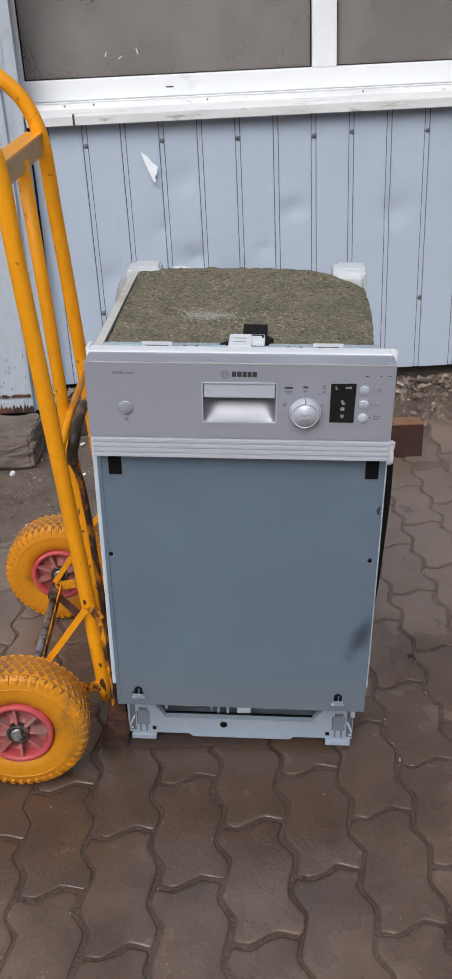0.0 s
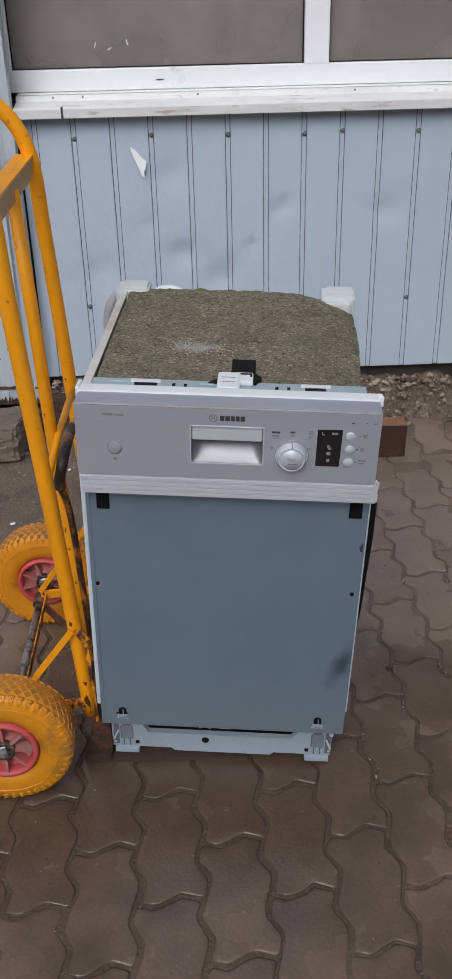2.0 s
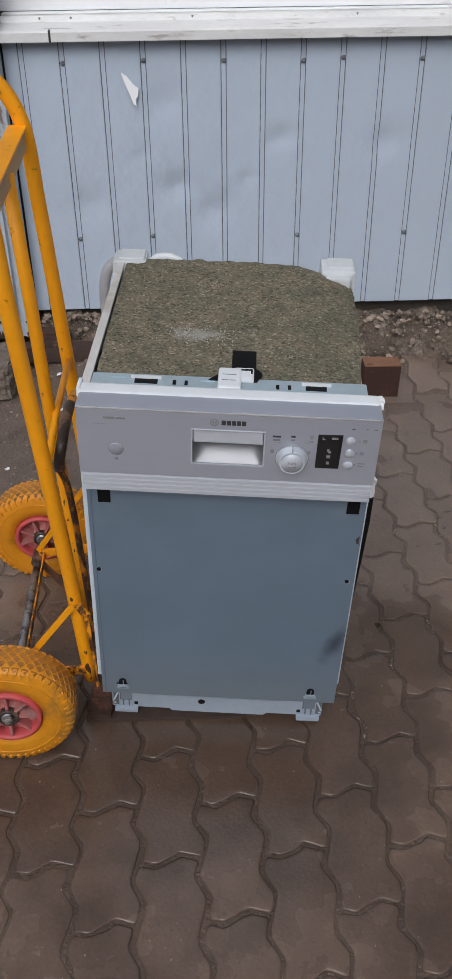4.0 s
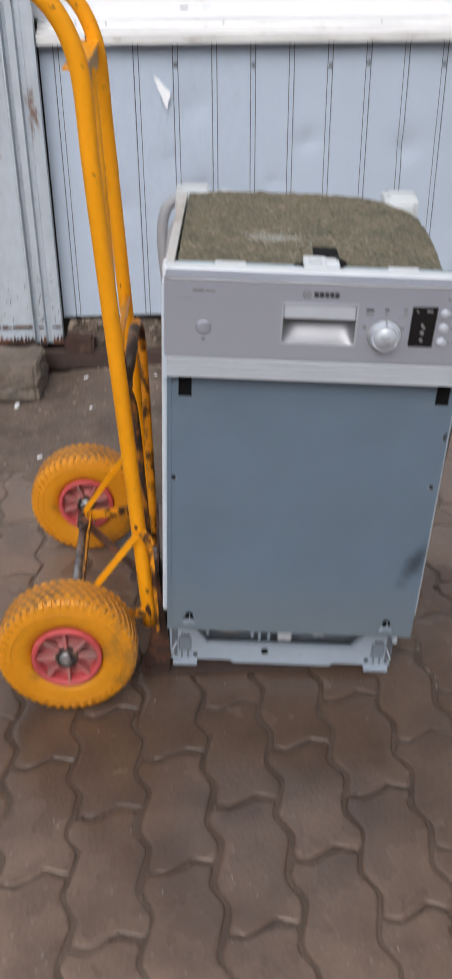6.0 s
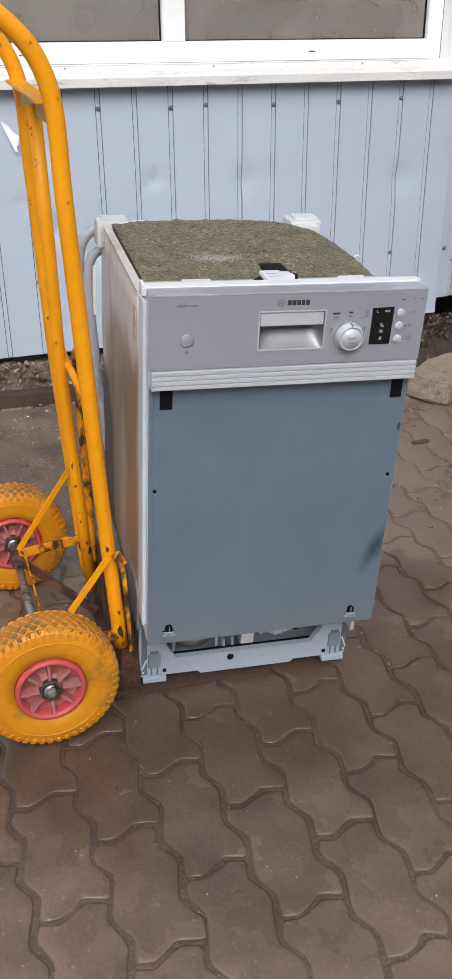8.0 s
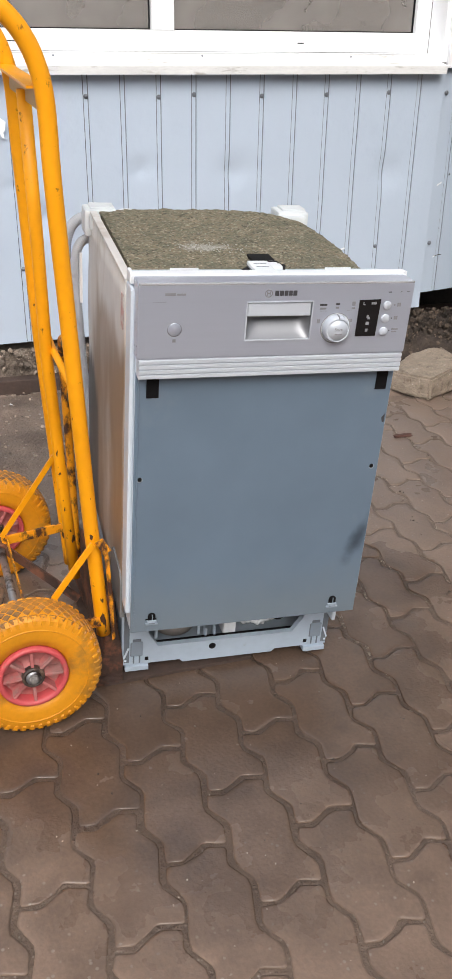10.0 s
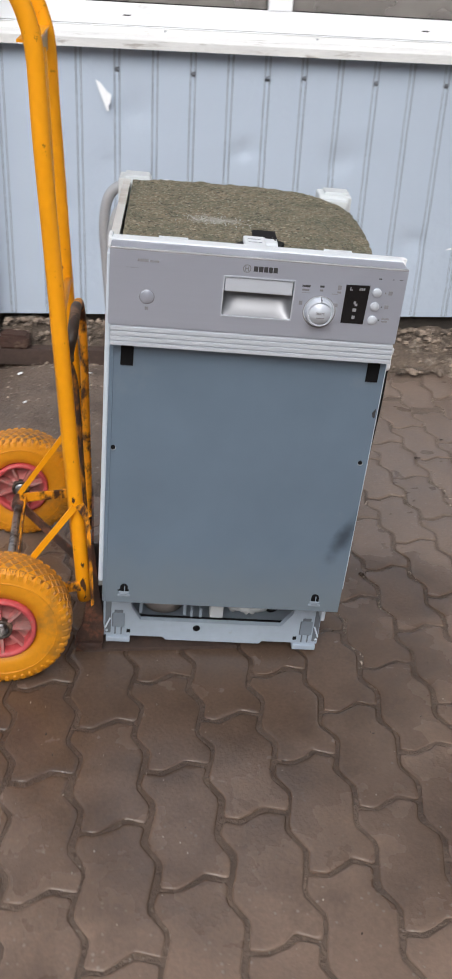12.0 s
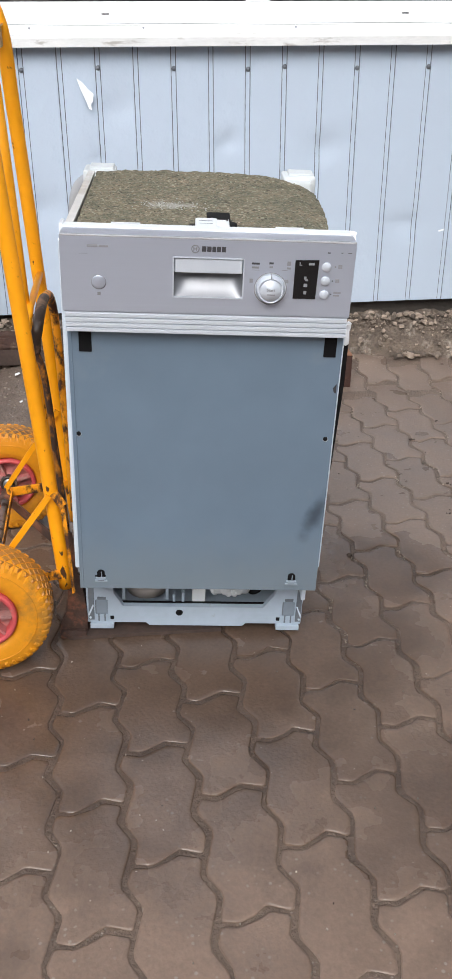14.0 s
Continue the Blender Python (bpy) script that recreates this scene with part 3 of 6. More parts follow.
bm = bmesh.new()
lines = [-400.0, 2.70, 2.76, 2.82, 2.88, 2.94, 3.00, 3.06, 400.0]
columns = [-400.0, -0.52, -0.44, -0.36, 400.0]
grid = [[bm.verts.new((x, y, -0.0058 + climb(y, x))) for x in columns] for y in lines]
for a, b in zip(grid, grid[1:]):
    for i in range(len(columns) - 1):
        bm.faces.new((a[i], a[i + 1], b[i + 1], b[i])).smooth = True
solo("ground", bm, SAND, "dark damp sand under the paving", "ground", "structure")

# the sheet wall stands in its own plane, turned a touch against the sloping yard
WALL_Y = 3.056
WALL = Matrix.Translation((0, WALL_Y, 0)) @ Matrix.Rotation(radians(-1.15), 4, "Y")
FIRST, PITCH = 0.128, 0.118


def dented(u, z):
    """How far the sheet is pushed in at a place."""
    soft = 0.0016 * noise.noise(Vector((u * 5.0, z * 4.5, 1.7))) + 0.0011 * noise.noise(Vector((u * 16, z * 14, 5.1)))
    soft += 0.22 * max(0.0, u - 1.415)  # the last sheet turns away towards the corner
    return soft + sum(1.8 * a * math.exp(-((u - x) ** 2 + (z - h) ** 2) / (0.8 * w) ** 2) for x, h, w, a in
                      ((-0.02, 0.60, 0.055, 0.008), (0.10, 0.52, 0.07, 0.007), (-0.30, 0.55, 0.06, 0.006), (0.62, 0.72, 0.05, 0.006), (1.21, 0.70, 0.06, 0.007),
                       (0.30, 0.74, 0.04, 0.005), (0.92, 0.46, 0.06, 0.006), (-0.05, 0.85, 0.05, 0.005), (-0.12, 0.70, 0.03, 0.004), (0.20, 0.62, 0.03, 0.004)))


def groove_centres(u0, u1, first):
    k = math.ceil((u0 + 0.014 - first) / PITCH)
    while first + k * PITCH < u1 - 0.02:
        yield first + k * PITCH
        k += 1


def sheet_bm(u0, u1, z0, z1, shift=0.0, first=FIRST):
    """Profiled sheet: wide flats with narrow grooves, dented a little."""
    prof = [(u0, 0.0)]
    for c in groove_centres(u0, u1, first):
        prof += [(c - 0.0097, 0.0), (c - 0.0090, 0.0034), (c + 0.0080, 0.0034), (c + 0.0087, 0.0)]
        if c + PITCH / 2 < u1 - 0.03:
            prof += [(c + PITCH / 2 + d, 0.0) for d in (-0.025, -0.0125, 0.0, 0.0125, 0.025)]
    prof.append((u1, 0.0))
    bm = bmesh.new()
    rows = 90
    grid = [[bm.verts.new((u, shift + d + dented(u, z0 + (z1 - z0) * j / rows), z0 + (z1 - z0) * j / rows)) for u, d in prof] for j in range(rows + 1)]
    for a, b in zip(grid, grid[1:]):
        for i in range(len(prof) - 1):
            f = bm.faces.new((a[i], a[i + 1], b[i + 1], b[i]))
            f.smooth = abs(prof[i + 1][0] - prof[i][0]) > 0.002
    bmesh.ops.recalc_face_normals(bm, faces=bm.faces[:])
    for e in bm.edges:
        if len(e.link_faces) == 2 and e.calc_face_angle() > 0.6:
            e.smooth = False
    return bm


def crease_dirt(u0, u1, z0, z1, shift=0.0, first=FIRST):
    """Dark strips standing in for shade in the inner corners of each groove."""
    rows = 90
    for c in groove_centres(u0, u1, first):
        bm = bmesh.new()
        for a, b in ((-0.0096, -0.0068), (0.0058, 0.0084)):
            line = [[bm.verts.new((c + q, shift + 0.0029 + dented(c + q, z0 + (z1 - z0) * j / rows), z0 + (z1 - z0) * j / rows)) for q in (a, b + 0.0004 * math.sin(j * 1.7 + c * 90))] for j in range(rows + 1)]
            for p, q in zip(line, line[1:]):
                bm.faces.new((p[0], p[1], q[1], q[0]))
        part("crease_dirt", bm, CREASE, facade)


facade = thing("facade", "blue-grey profiled steel facade under a white plastic window", "facade", WALL, "structure")
wall_north = part("wall_north", sheet_bm(-0.512, 1.405, 0.192, 1.032), SHEET, facade)
tagged(wall_north, "dented blue-grey profiled sheet, screwed, over rough concrete", "", kind="structure")
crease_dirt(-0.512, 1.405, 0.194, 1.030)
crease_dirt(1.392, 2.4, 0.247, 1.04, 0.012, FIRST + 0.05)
part("side_sheet", sheet_bm(1.392, 2.4, 0.245, 1.055, 0.012, FIRST + 0.05), SHEET, facade, "second sheet hung a hand higher")
for u0, z0, u1, z1, thick, mat in ((1.434, 0.647, 1.455, 0.656, 0.0045, PAPER), (1.486, 0.681, 1.493, 0.684, 0.006, PRINT), (1.460, 0.3845, 1.496, 0.3855, 0.003, PRINT),
                                   (1.452, 0.379, 1.464, 0.384, 0.003, PAPER), (1.043, 0.4365, 1.062, 0.441, 0.0055, PAPER)):
    bm = bmesh.new()
    deep = (0.012 if u0 > 1.4 else 0.0) - 0.0006
    flat_bar(bm, (u0, deep + dented(u0, z0), z0), (u1, deep + dented(u1, z1), z1), (0, 0, 1), thick, 0.0006)
    part("scuff", bm, mat, facade, "scraped mark on the sheet")
part("backing", boxes((-4.0, 1.40, 0.04, 0.16, -0.3, 1.06, 0), (-4.0, -0.565, 0.06, 0.16, 1.06, 2.5, 0), (1.40, 4.0, 0.04, 0.16, 1.06, 2.5, 0), (1.401, 2.4, 0.60, 0.70, -0.3, 1.06, 0)), FOOTING, facade, "dark masonry behind the sheet")
part("upper_sheet", boxes((-4.0, 4.0, -0.002, 0.16, 2.42, 3.1, 0.004)), SHEET, facade)
part("roof_edge", boxes((-4.2, 4.2, -0.06, 4.2, 3.1, 3.2, 0.01)), ROOFING, facade)
part("room", boxes((-2.4, 2.4, 4.0, 4.1, -0.3, 3.1, 0), (-2.5, -2.4, 0.16, 4.1, -0.3, 3.1, 0), (2.4, 2.5, 0.16, 4.1, -0.3, 3.1, 0), (-2.4, 2.4, 0.16, 4.0, -0.3, -0.2, 0)), ROOM, facade, "dim room behind the glass")
part("reveal", boxes((1.385, 1.405, -0.001, 0.10, 1.062, 2.42, 0.002)), PVC, facade, "white reveal beside the window")
part("casing", boxes((1.4055, 2.2, -0.012, 0.006, 1.045, 2.42, 0.003)), PVC, facade, "white casing board")

bm = bmesh.new()
lathe(bm, [(0.0, -0.0045), (0.0042, -0.0045), (0.0046, -0.0035), (0.0046, -0.001), (0.0075, -0.001), (0.0078, 0.0008), (0.0, 0.001)], 12)
screw_mesh = mesh_of(bm, "screw", SCREW)
for k, z in [(k, 0.963) for k in (-4, -2, 0, 2, 3, 5, 7, 9, 11)] + [(k, 0.436) for k in (-4, -2, 2, 5, 9, 11)]:
    ob = new("screw", screw_mesh)
    ob.parent = facade
    ob.matrix_basis = pose(FIRST + k * PITCH + 0.001, 0.0025 if k != 11 else 0.012, z + 0.004 * math.sin(k * 2.3))

# added behind the camera: cuts low sky light, gives the glass something to reflect
solo("wall_south", boxes((-9.0, 9.0, -7.3, -7.0, -0.1, 4.6, 0.01)), YARDWALL, "unseen grey-brown rendered wall added to cut the low sky light", "wall", "structure")

# added out of view to keep light off the right end of the facade
solo("wall_east", boxes((1.64, 1.86, 1.60, 3.035, -0.1, 3.0, 0.01)), SHADEWALL, "unseen dark wall added to shade the right end of the facade", "wall", "structure")

# window: white plastic frame, two panes, sill
window = thing("window_1", "white plastic window with two dusty panes", "window", WALL, "structure")
FY = 0.10
part("window_frame", boxes((-0.585, 1.385, FY, FY + 0.06, 1.088, 1.1505, 0.004), (-0.585, 1.385, FY, FY + 0.06, 2.36, 2.42, 0.004),
                                 (-0.585, -0.527, FY, FY + 0.06, 1.1495, 2.3615, 0.004), (1.328, 1.385, FY, FY + 0.06, 1.1495, 2.3615, 0.004),
                                 (0.371, 0.447, FY - 0.004, FY + 0.06, 1.1495, 2.3615, 0.004)), PVC, window, "white plastic frame and mullion")
part("gasket", boxes((-0.527, 0.371, FY + 0.018, FY + 0.024, 1.15, 1.154, 0), (0.447, 1.328, FY + 0.018, FY + 0.024, 1.15, 1.154, 0),
                     (0.367, 0.371, FY + 0.018, FY + 0.024, 1.154, 2.36, 0), (0.447, 0.451, FY + 0.018, FY + 0.024, 1.154, 2.36, 0),
                     (1.324, 1.328, FY + 0.018, FY + 0.024, 1.154, 2.36, 0), (-0.527, -0.523, FY + 0.018, FY + 0.024, 1.154, 2.36, 0)), BLACK, window, "thin dark rubber gasket")
for u0, u1 in ((-0.53, 0.374), (0.444, 1.331)):
    pane = part("pane", boxes((u0, u1, FY + 0.026, FY + 0.030, 1.146, 2.365, 0)), GLASS, window, "dusty grey glass")
    pane.visible_shadow = False
for u in (-0.075, 0.892):
    part("drain_slot", boxes((u - 0.012, u + 0.012, FY - 0.0012, FY + 0.002, 1.1135, 1.1175, 0.001)), PRINT, window)
bm = bmesh.new()
prism(bm, [(0.098, 1.0835), (0.098, 1.070), (-0.030, 1.046), (-0.032, 1.030), (-0.043, 1.027), (-0.045, 1.052), (-0.040, 1.056), (0.030, 1.068), (0.034, 1.0835)], -0.512, 1.385, "x")
part("window_sill", bm, SILL, window, "weathered white metal sill with a folded lip")
bm = boxes((-0.512, 1.383, 0.060, 0.0995, 1.0845, 1.0875, 0.001))
part("sill_trim", bm, PVC, window)
part("sill_joint", boxes((-0.37, -0.364, -0.0462, 0.03, 1.0265, 1.058, 0)), PRINT, window, "cracked joint of the sill")
for u in (-0.40, -0.31, 0.04, 0.52, 1.05):
    ob = new("sill_screw", screw_mesh)
    ob.parent = window
    ob.matrix_basis = pose(u, 0.033, 1.0765) @ Matrix.Scale(0.55, 4)

for u, z, dx, dz in ((-0.271, 1.207, 0.006, 0.016), (-0.231, 1.200, 0.012, 0.008), (-0.168, 1.212, -0.005, 0.017)):
    bm = bmesh.new()
    flat_bar(bm, (u, FY + 0.0255, z), (u + dx, FY + 0.0255, z + dz), (1, 0, 0), 0.0016, 0.0006)
    part("scratch", bm, PAPER, window)

# torn paper on the sheet
bm = bmesh.new()
pts = [(0.0, 0.0), (0.018, -0.012), (0.034, -0.032), (0.050, -0.045), (0.046, -0.068), (0.040, -0.074), (0.042, -0.092), (0.034, -0.088), (0.022, -0.058), (0.010, -0.030)]
prism(bm, [(x, z) for x, z in pts], -0.002, -0.0012, "y")
solo("paper_scrap", bm, PAPER, "torn white paper scrap stuck to the grey sheet", "paper", m=WALL @ pose(-0.176, -0.0035, 0.938, -9))

# old steel gate beside the window
gate = thing("door_1", "old white steel gate with rusted lower edge", "gate", WALL, "structure")
prof = [(-0.515, -0.02), (-0.515, -0.062), (-0.548, -0.062), (-0.552, -0.048), (-0.566, -0.048), (-0.570, -0.066), (-0.590, -0.066), (-0.594, -0.044), (-0.604, -0.044), (-0.607, -0.070), (-0.612, -0.070), (-0.612, -0.02)]
bm = bmesh.new()
prism(bm, prof, 0.120, 2.5, "z")
part("jamb", bm, GATE, gate, "ribbed white steel jamb, rusted at the foot")
part("leaf", boxes((-1.9, -0.614, -0.055, -0.03, 0.12, 2.5, 0.003), (-1.9, -0.640, -0.061, -0.0555, 0.12, 0.165, 0.002)), GATE, gate, "flat white steel leaf")
bm = bmesh.new()
for u0, u1, front in ((-0.548, -0.515, -0.0626), (-0.590, -0.570, -0.0666), (-0.612, -0.607, -0.0706), (-0.90, -0.614, -0.0617)):
    steps = max(4, int((u1 - u0) / 0.004))
    top = [(u0 + (u1 - u0) * i / steps, 0.128 + 0.030 * max(0, noise.noise(Vector((u0 * 9 + i * 0.9, 2, 2))) + 0.35) + 0.006 * (i % 3 == 1)) for i in range(steps + 1)]
    prism(bm, [(u0, 0.1195), (u1, 0.1195)] + list(reversed(top)), front - 0.0006, front + 0.0004, "y")
part("rust_crust", bm, RUST, gate, "flaking rust along the lower edge")
rng = random.Random(71)
bm = bmesh.new()
for u0, u1, front in ((-0.548, -0.515, -0.0628), (-0.590, -0.570, -0.0668), (-0.90, -0.612, -0.0619)):
    u = u0
    while u < u1 - 0.003:
        wide = min(u1 - u, rng.uniform(0.006, 0.022))
        box(bm, u, u + wide, front - 0.0008, front + 0.0006, 0.176 - rng.uniform(0.0, 0.003), 0.181 + rng.uniform(0.0, 0.006))
        u += wide + rng.choice((0.0, 0.0, 0.004))
part("rust_seam", bm, RUST, gate, "rusty seam of the lower rail")
for k in range(46):
    u0, u1, front = rng.choice(((-0.548, -0.515, -0.0622), (-0.590, -0.570, -0.0662), (-0.76, -0.612, -0.0552)))
    u, z = rng.uniform(u0 + 0.004, u1 - 0.004), 0.195 + 0.16 * rng.random() ** 1.5
    bm = bmesh.new()
    flat_bar(bm, (u, front, z), (u + rng.gauss(0, 0.0022), front, z + rng.uniform(0.002, 0.013)), (1, 0, 0), rng.uniform(0.0008, 0.0026), 0.0006)
    part("chip_mark", bm, RUST, gate)

# crumbled concrete along the foot of the wall
def rubble(x_from, x_to, nx, high):
    """A crumbling bank along the wall foot."""
    bm = bmesh.new()
    ny = 30
    rows = []
    for j in range(ny + 1):
        t = j / ny
        line = []
        for i in range(nx + 1):
            x = x_from + (x_to - x_from) * i / nx
            edge = 2.945 + 0.03 * noise.noise(Vector((x * 2.3, 0, 4))) + 0.03 * noise.noise(Vector((x * 9, 1, 4))) - 0.05 * max(0, min(1, (x - 0.9) * 2))
            edge += 0.050 * max(0.0, min(1.0, (0.34 - x) / 0.06))
            y = edge + (3.14 - edge) * t
            rise = high + 0.02 * noise.noise(Vector((x * 3, 2, 1)))
            z = 0.045 + (rise - 0.045) * (1 - (1 - min(1, t * 1.7)) ** 1.5)
            lump = noise.noise(Vector((x * 14, y * 14, 0.5))) * 0.020 + noise.noise(Vector((x * 38, y * 38, 7))) * 0.009 + abs(noise.noise(Vector((x * 7, y * 7, 2)))) * 0.02
            if y > 3.03 and x_to < 2:
                z = min(z, 0.172)
            line.append(bm.verts.new((x, y, z - 0.014 + lump * min(1, t * 4 + 0.2) if j else 0.0)))
        rows.append(line)
    for a, b in zip(rows, rows[1:]):
        for i in range(nx):
            bm.faces.new((a[i], a[i + 1], b[i + 1], b[i])).smooth = True
    return bm


solo("rubble_strip", rubble(-0.50, 1.22, 300, 0.165), RUBBLE, "crumbled concrete and soil along the wall foot", "rubble", "stuff")
solo("soil_bank", rubble(1.20, 3.2, 160, 0.175), SOIL, "dark crumbling soil under the raised sheet", "soil", "stuff")


def bank_z(x, t):
    """Height of the bank at a share t of its depth."""
    return 0.046 + (0.118 if x < 1.2 else 0.155) * (1 - (1 - min(1, t * 1.15)) ** 1.5)


def flake(bm, centre, size, rng):
    """A flat angular flake of concrete."""
    count = rng.choice((5, 6, 7))
    turn_by = Euler((rng.gauss(0, 0.35), rng.gauss(0, 0.35), rng.uniform(0, 6))).to_matrix()
    ring = [(math.cos(6.283 * (k + rng.uniform(-0.3, 0.3)) / count) * size * rng.uniform(0.7, 1.2), math.sin(6.283 * k / count) * size * rng.uniform(0.5, 0.9)) for k in range(count)]
    thick = size * rng.uniform(0.22, 0.45)
    lo = [bm.verts.new(Vector(centre) + turn_by @ Vector((x, y, -thick))) for x, y in ring]
    hi = [bm.verts.new(Vector(centre) + turn_by @ Vector((x * 0.86, y * 0.86, thick + rng.uniform(-0.1, 0.1) * size))) for x, y in ring]
    bm.faces.new(hi)
    bm.faces.new(list(reversed(lo)))
    for k in range(count):
        m = (k + 1) % count
        bm.faces.new((lo[k], lo[m], hi[m], hi[k]))


bm = bmesh.new()
rng = random.Random(5)
for i in range(1900):
    x, t = rng.uniform(-0.50, 1.22), rng.random() ** 0.55
    y = 2.935 + 0.115 * t if x > 0.3 else 2.995 + 0.055 * t
    size = 0.0018 + 0.0125 * rng.random() ** 4.0
    flake(bm, (x, y, bank_z(x, t) + size * 0.15), size, rng)
for i in range(34):
    x = rng.uniform(0.34, 1.22)
    flake(bm, (x, 2.925 + rng.gauss(0, 0.008), 0.050), rng.uniform(0.008, 0.020), rng)
solo("loose_stones", bm, PEBBLE, "loose brown stones and flakes on the crumbled concrete", "stones", "stuff")
bm = bmesh.new()
rng = random.Random(15)
for i in range(1500):
    x, t = rng.uniform(1.18, 1.75), rng.random()
    size = 0.0015 + 0.011 * rng.random() ** 4.0
    chip(bm, (x, 2.91 + 0.17 * t, bank_z(x, t) + rng.uniform(-0.008, 0.008)), (size * 1.2, size, size * 0.8), rng)
solo("soil_clods", bm, CLOD, "dark clods of soil heaped under the raised sheet", "soil", "stuff")

# damp sand lying unevenly in the joints
bm = bmesh.new()
rows = []
for j in range(190):
    line = []
    for i in range(190):
        x, y = -0.80 + 2.35 * i / 189, 0.42 + 2.30 * j / 189
        fill = 0.5 + 0.9 * noise.noise(Vector((x * 4.5, y * 4.5, 3.3))) + 0.5 * noise.noise(Vector((x * 17, y * 17, 1.2)))
        line.append(bm.verts.new((x, y, -0.0034 + 0.0019 * max(0.0, min(1.0, fill)) + 0.0005 * noise.noise(Vector((x * 80, y * 80, 5))))))
    rows.append(line)
for a, b in zip(rows, rows[1:]):
    for i in range(189):
        bm.faces.new((a[i], a[i + 1], b[i + 1], b[i])).smooth = True
solo("joint_sand", bm, SAND, "damp brown sand lying in the paving joints", "sand", "stuff")

# dirt spread over the paving beside the gate
bm = bmesh.new()
rows = []
for j in range(110):
    line = []
    for i in range(150):
        x, y = -1.9 + 2.0 * i / 149, 1.70 + 1.235 * j / 109
        cover = (y - 2.08) * 1.4 - max(0, x + 0.08) * 3.0 + 0.30 * noise.noise(Vector((x * 3, y * 3, 6))) + 0.12 * noise.noise(Vector((x * 12, y * 12, 6)))
        lump = 0.0045 * noise.noise(Vector((x * 14, y * 14, 1))) + 0.0036 * noise.noise(Vector((x * 33, y * 33, 4))) + 0.0020 * noise.noise(Vector((x * 70, y * 70, 9)))
        line.append(bm.verts.new((x, y, -0.007 + climb(y, x) + max(0, min(0.014, 0.03 * cover)) + lump)))
    rows.append(line)
for a, b in zip(rows, rows[1:]):
    for i in range(149):
        bm.faces.new((a[i], a[i + 1], b[i + 1], b[i])).smooth = True
solo("dirt_patch", bm, DIRT, "grey-brown trodden dirt over the paving by the gate", "dirt", "stuff")

# gravel trodden into the dirt
bm = bmesh.new()
rng = random.Random(61)
for i in range(900):
    x, y = rng.uniform(-0.95, 0.10), 2.95 - 0.75 * rng.random() ** 1.6
    if (y - 2.08) * 1.4 - max(0, x + 0.08) * 3.0 + 0.5 * noise.noise(Vector((x * 5, y * 5, 3))) < 0.35:
        continue
    size = 0.0012 + 0.0065 * rng.random() ** 4.0
    flake(bm, (x, y, 0.0075 + climb(y, x)), size, rng)
solo("gravel", bm, PEBBLE, "small gravel trodden into the dirt by the wall", "gravel", "stuff")

# ---------------------------------------------------------------- dishwasher
BODY = pose(0.030, 1.336, 0.015, 0, 0, -4.8) @ pose(0, 0, 0, 0, 1.2, 0) @ pose(0, 0, 0, 3.2, 0, 0)
dish = thing("dishwasher", "narrow grey steel built-in dishwasher without worktop on a hand truck", "dishwasher", BODY)
CX = -0.0035     # middle of the front
FRONT = -0.025   # front face of the control panel

# carcass
carcass = part("carcass", boxes((-0.226, 0.208, 0.515, 0.535, 0.09, 0.770, 0.003), (0.200, 0.208, 0.05, 0.515, 0.09, 0.762, 0.002),
                                (-0.215, 0.200, 0.05, 0.515, 0.735, 0.764, 0.003), (-0.215, 0.205, 0.052, 0.060, 0.13, 0.735, 0.001)), EDGE, dish, "pale steel carcass")
bm = bmesh.new()
rows = []
for j in range(15):
    line = []
    for i in range(21):
        y, z = 0.050 + 0.492 * i / 20, 0.165 + 0.632 * j / 14
        bulge = 0.004 * math.sin(math.pi * i / 20) * math.sin(math.pi * j / 14) + 0.002 * noise.noise(Vector((y * 9, z * 9, 3)))
        line.append(bm.verts.new((-0.2285 - bulge, y, z)))
    rows.append(line)
for a, b in zip(rows, rows[1:]):
    for i in range(20):
        bm.faces.new((a[i], b[i], b[i + 1], a[i + 1])).smooth = True
bmesh.ops.recalc_face_normals(bm, faces=bm.faces[:])
bmesh.ops.solidify(bm, geom=bm.faces[:], thickness=0.002)
box(bm, -0.2315, -0.2175, 0.056, 0.53, 0.794, 0.8005, 0.0015)
side = part("side_panel", bm, SIDE, dish, "dirty white side panel with a folded top edge")
part("red_mark", boxes((-0.2316, -0.2302, 0.070, 0.092, 0.712, 0.768, 0.0004)), material("faded_red_mark", (0.52, 0.31, 0.28), 0.6, vary=0.1, scale=20, fine=90, second=(0.62, 0.58, 0.55), second_amount=0.52, second_scale=38), side, "faded red sticker")
bm = bmesh.new()
prism(bm, [(0.058, 0.25), (0.058, 0.70), (0.42, 0.70), (0.50, 0.30)], 0.2085, 0.2145, "x")
part("side_mat", bm, BITUMEN, dish, "black bitumen mat on the side")
bm = bmesh.new()
prism(bm, [(0.2200, 0.27), (0.2300, 0.40), (0.2360, 0.56), (0.2350, 0.648), (0.2100, 0.655), (0.2100, 0.27)], 0.049, 0.056, "y")
part("door_seal", bm, BITUMEN, dish, "black rubber beside the door")

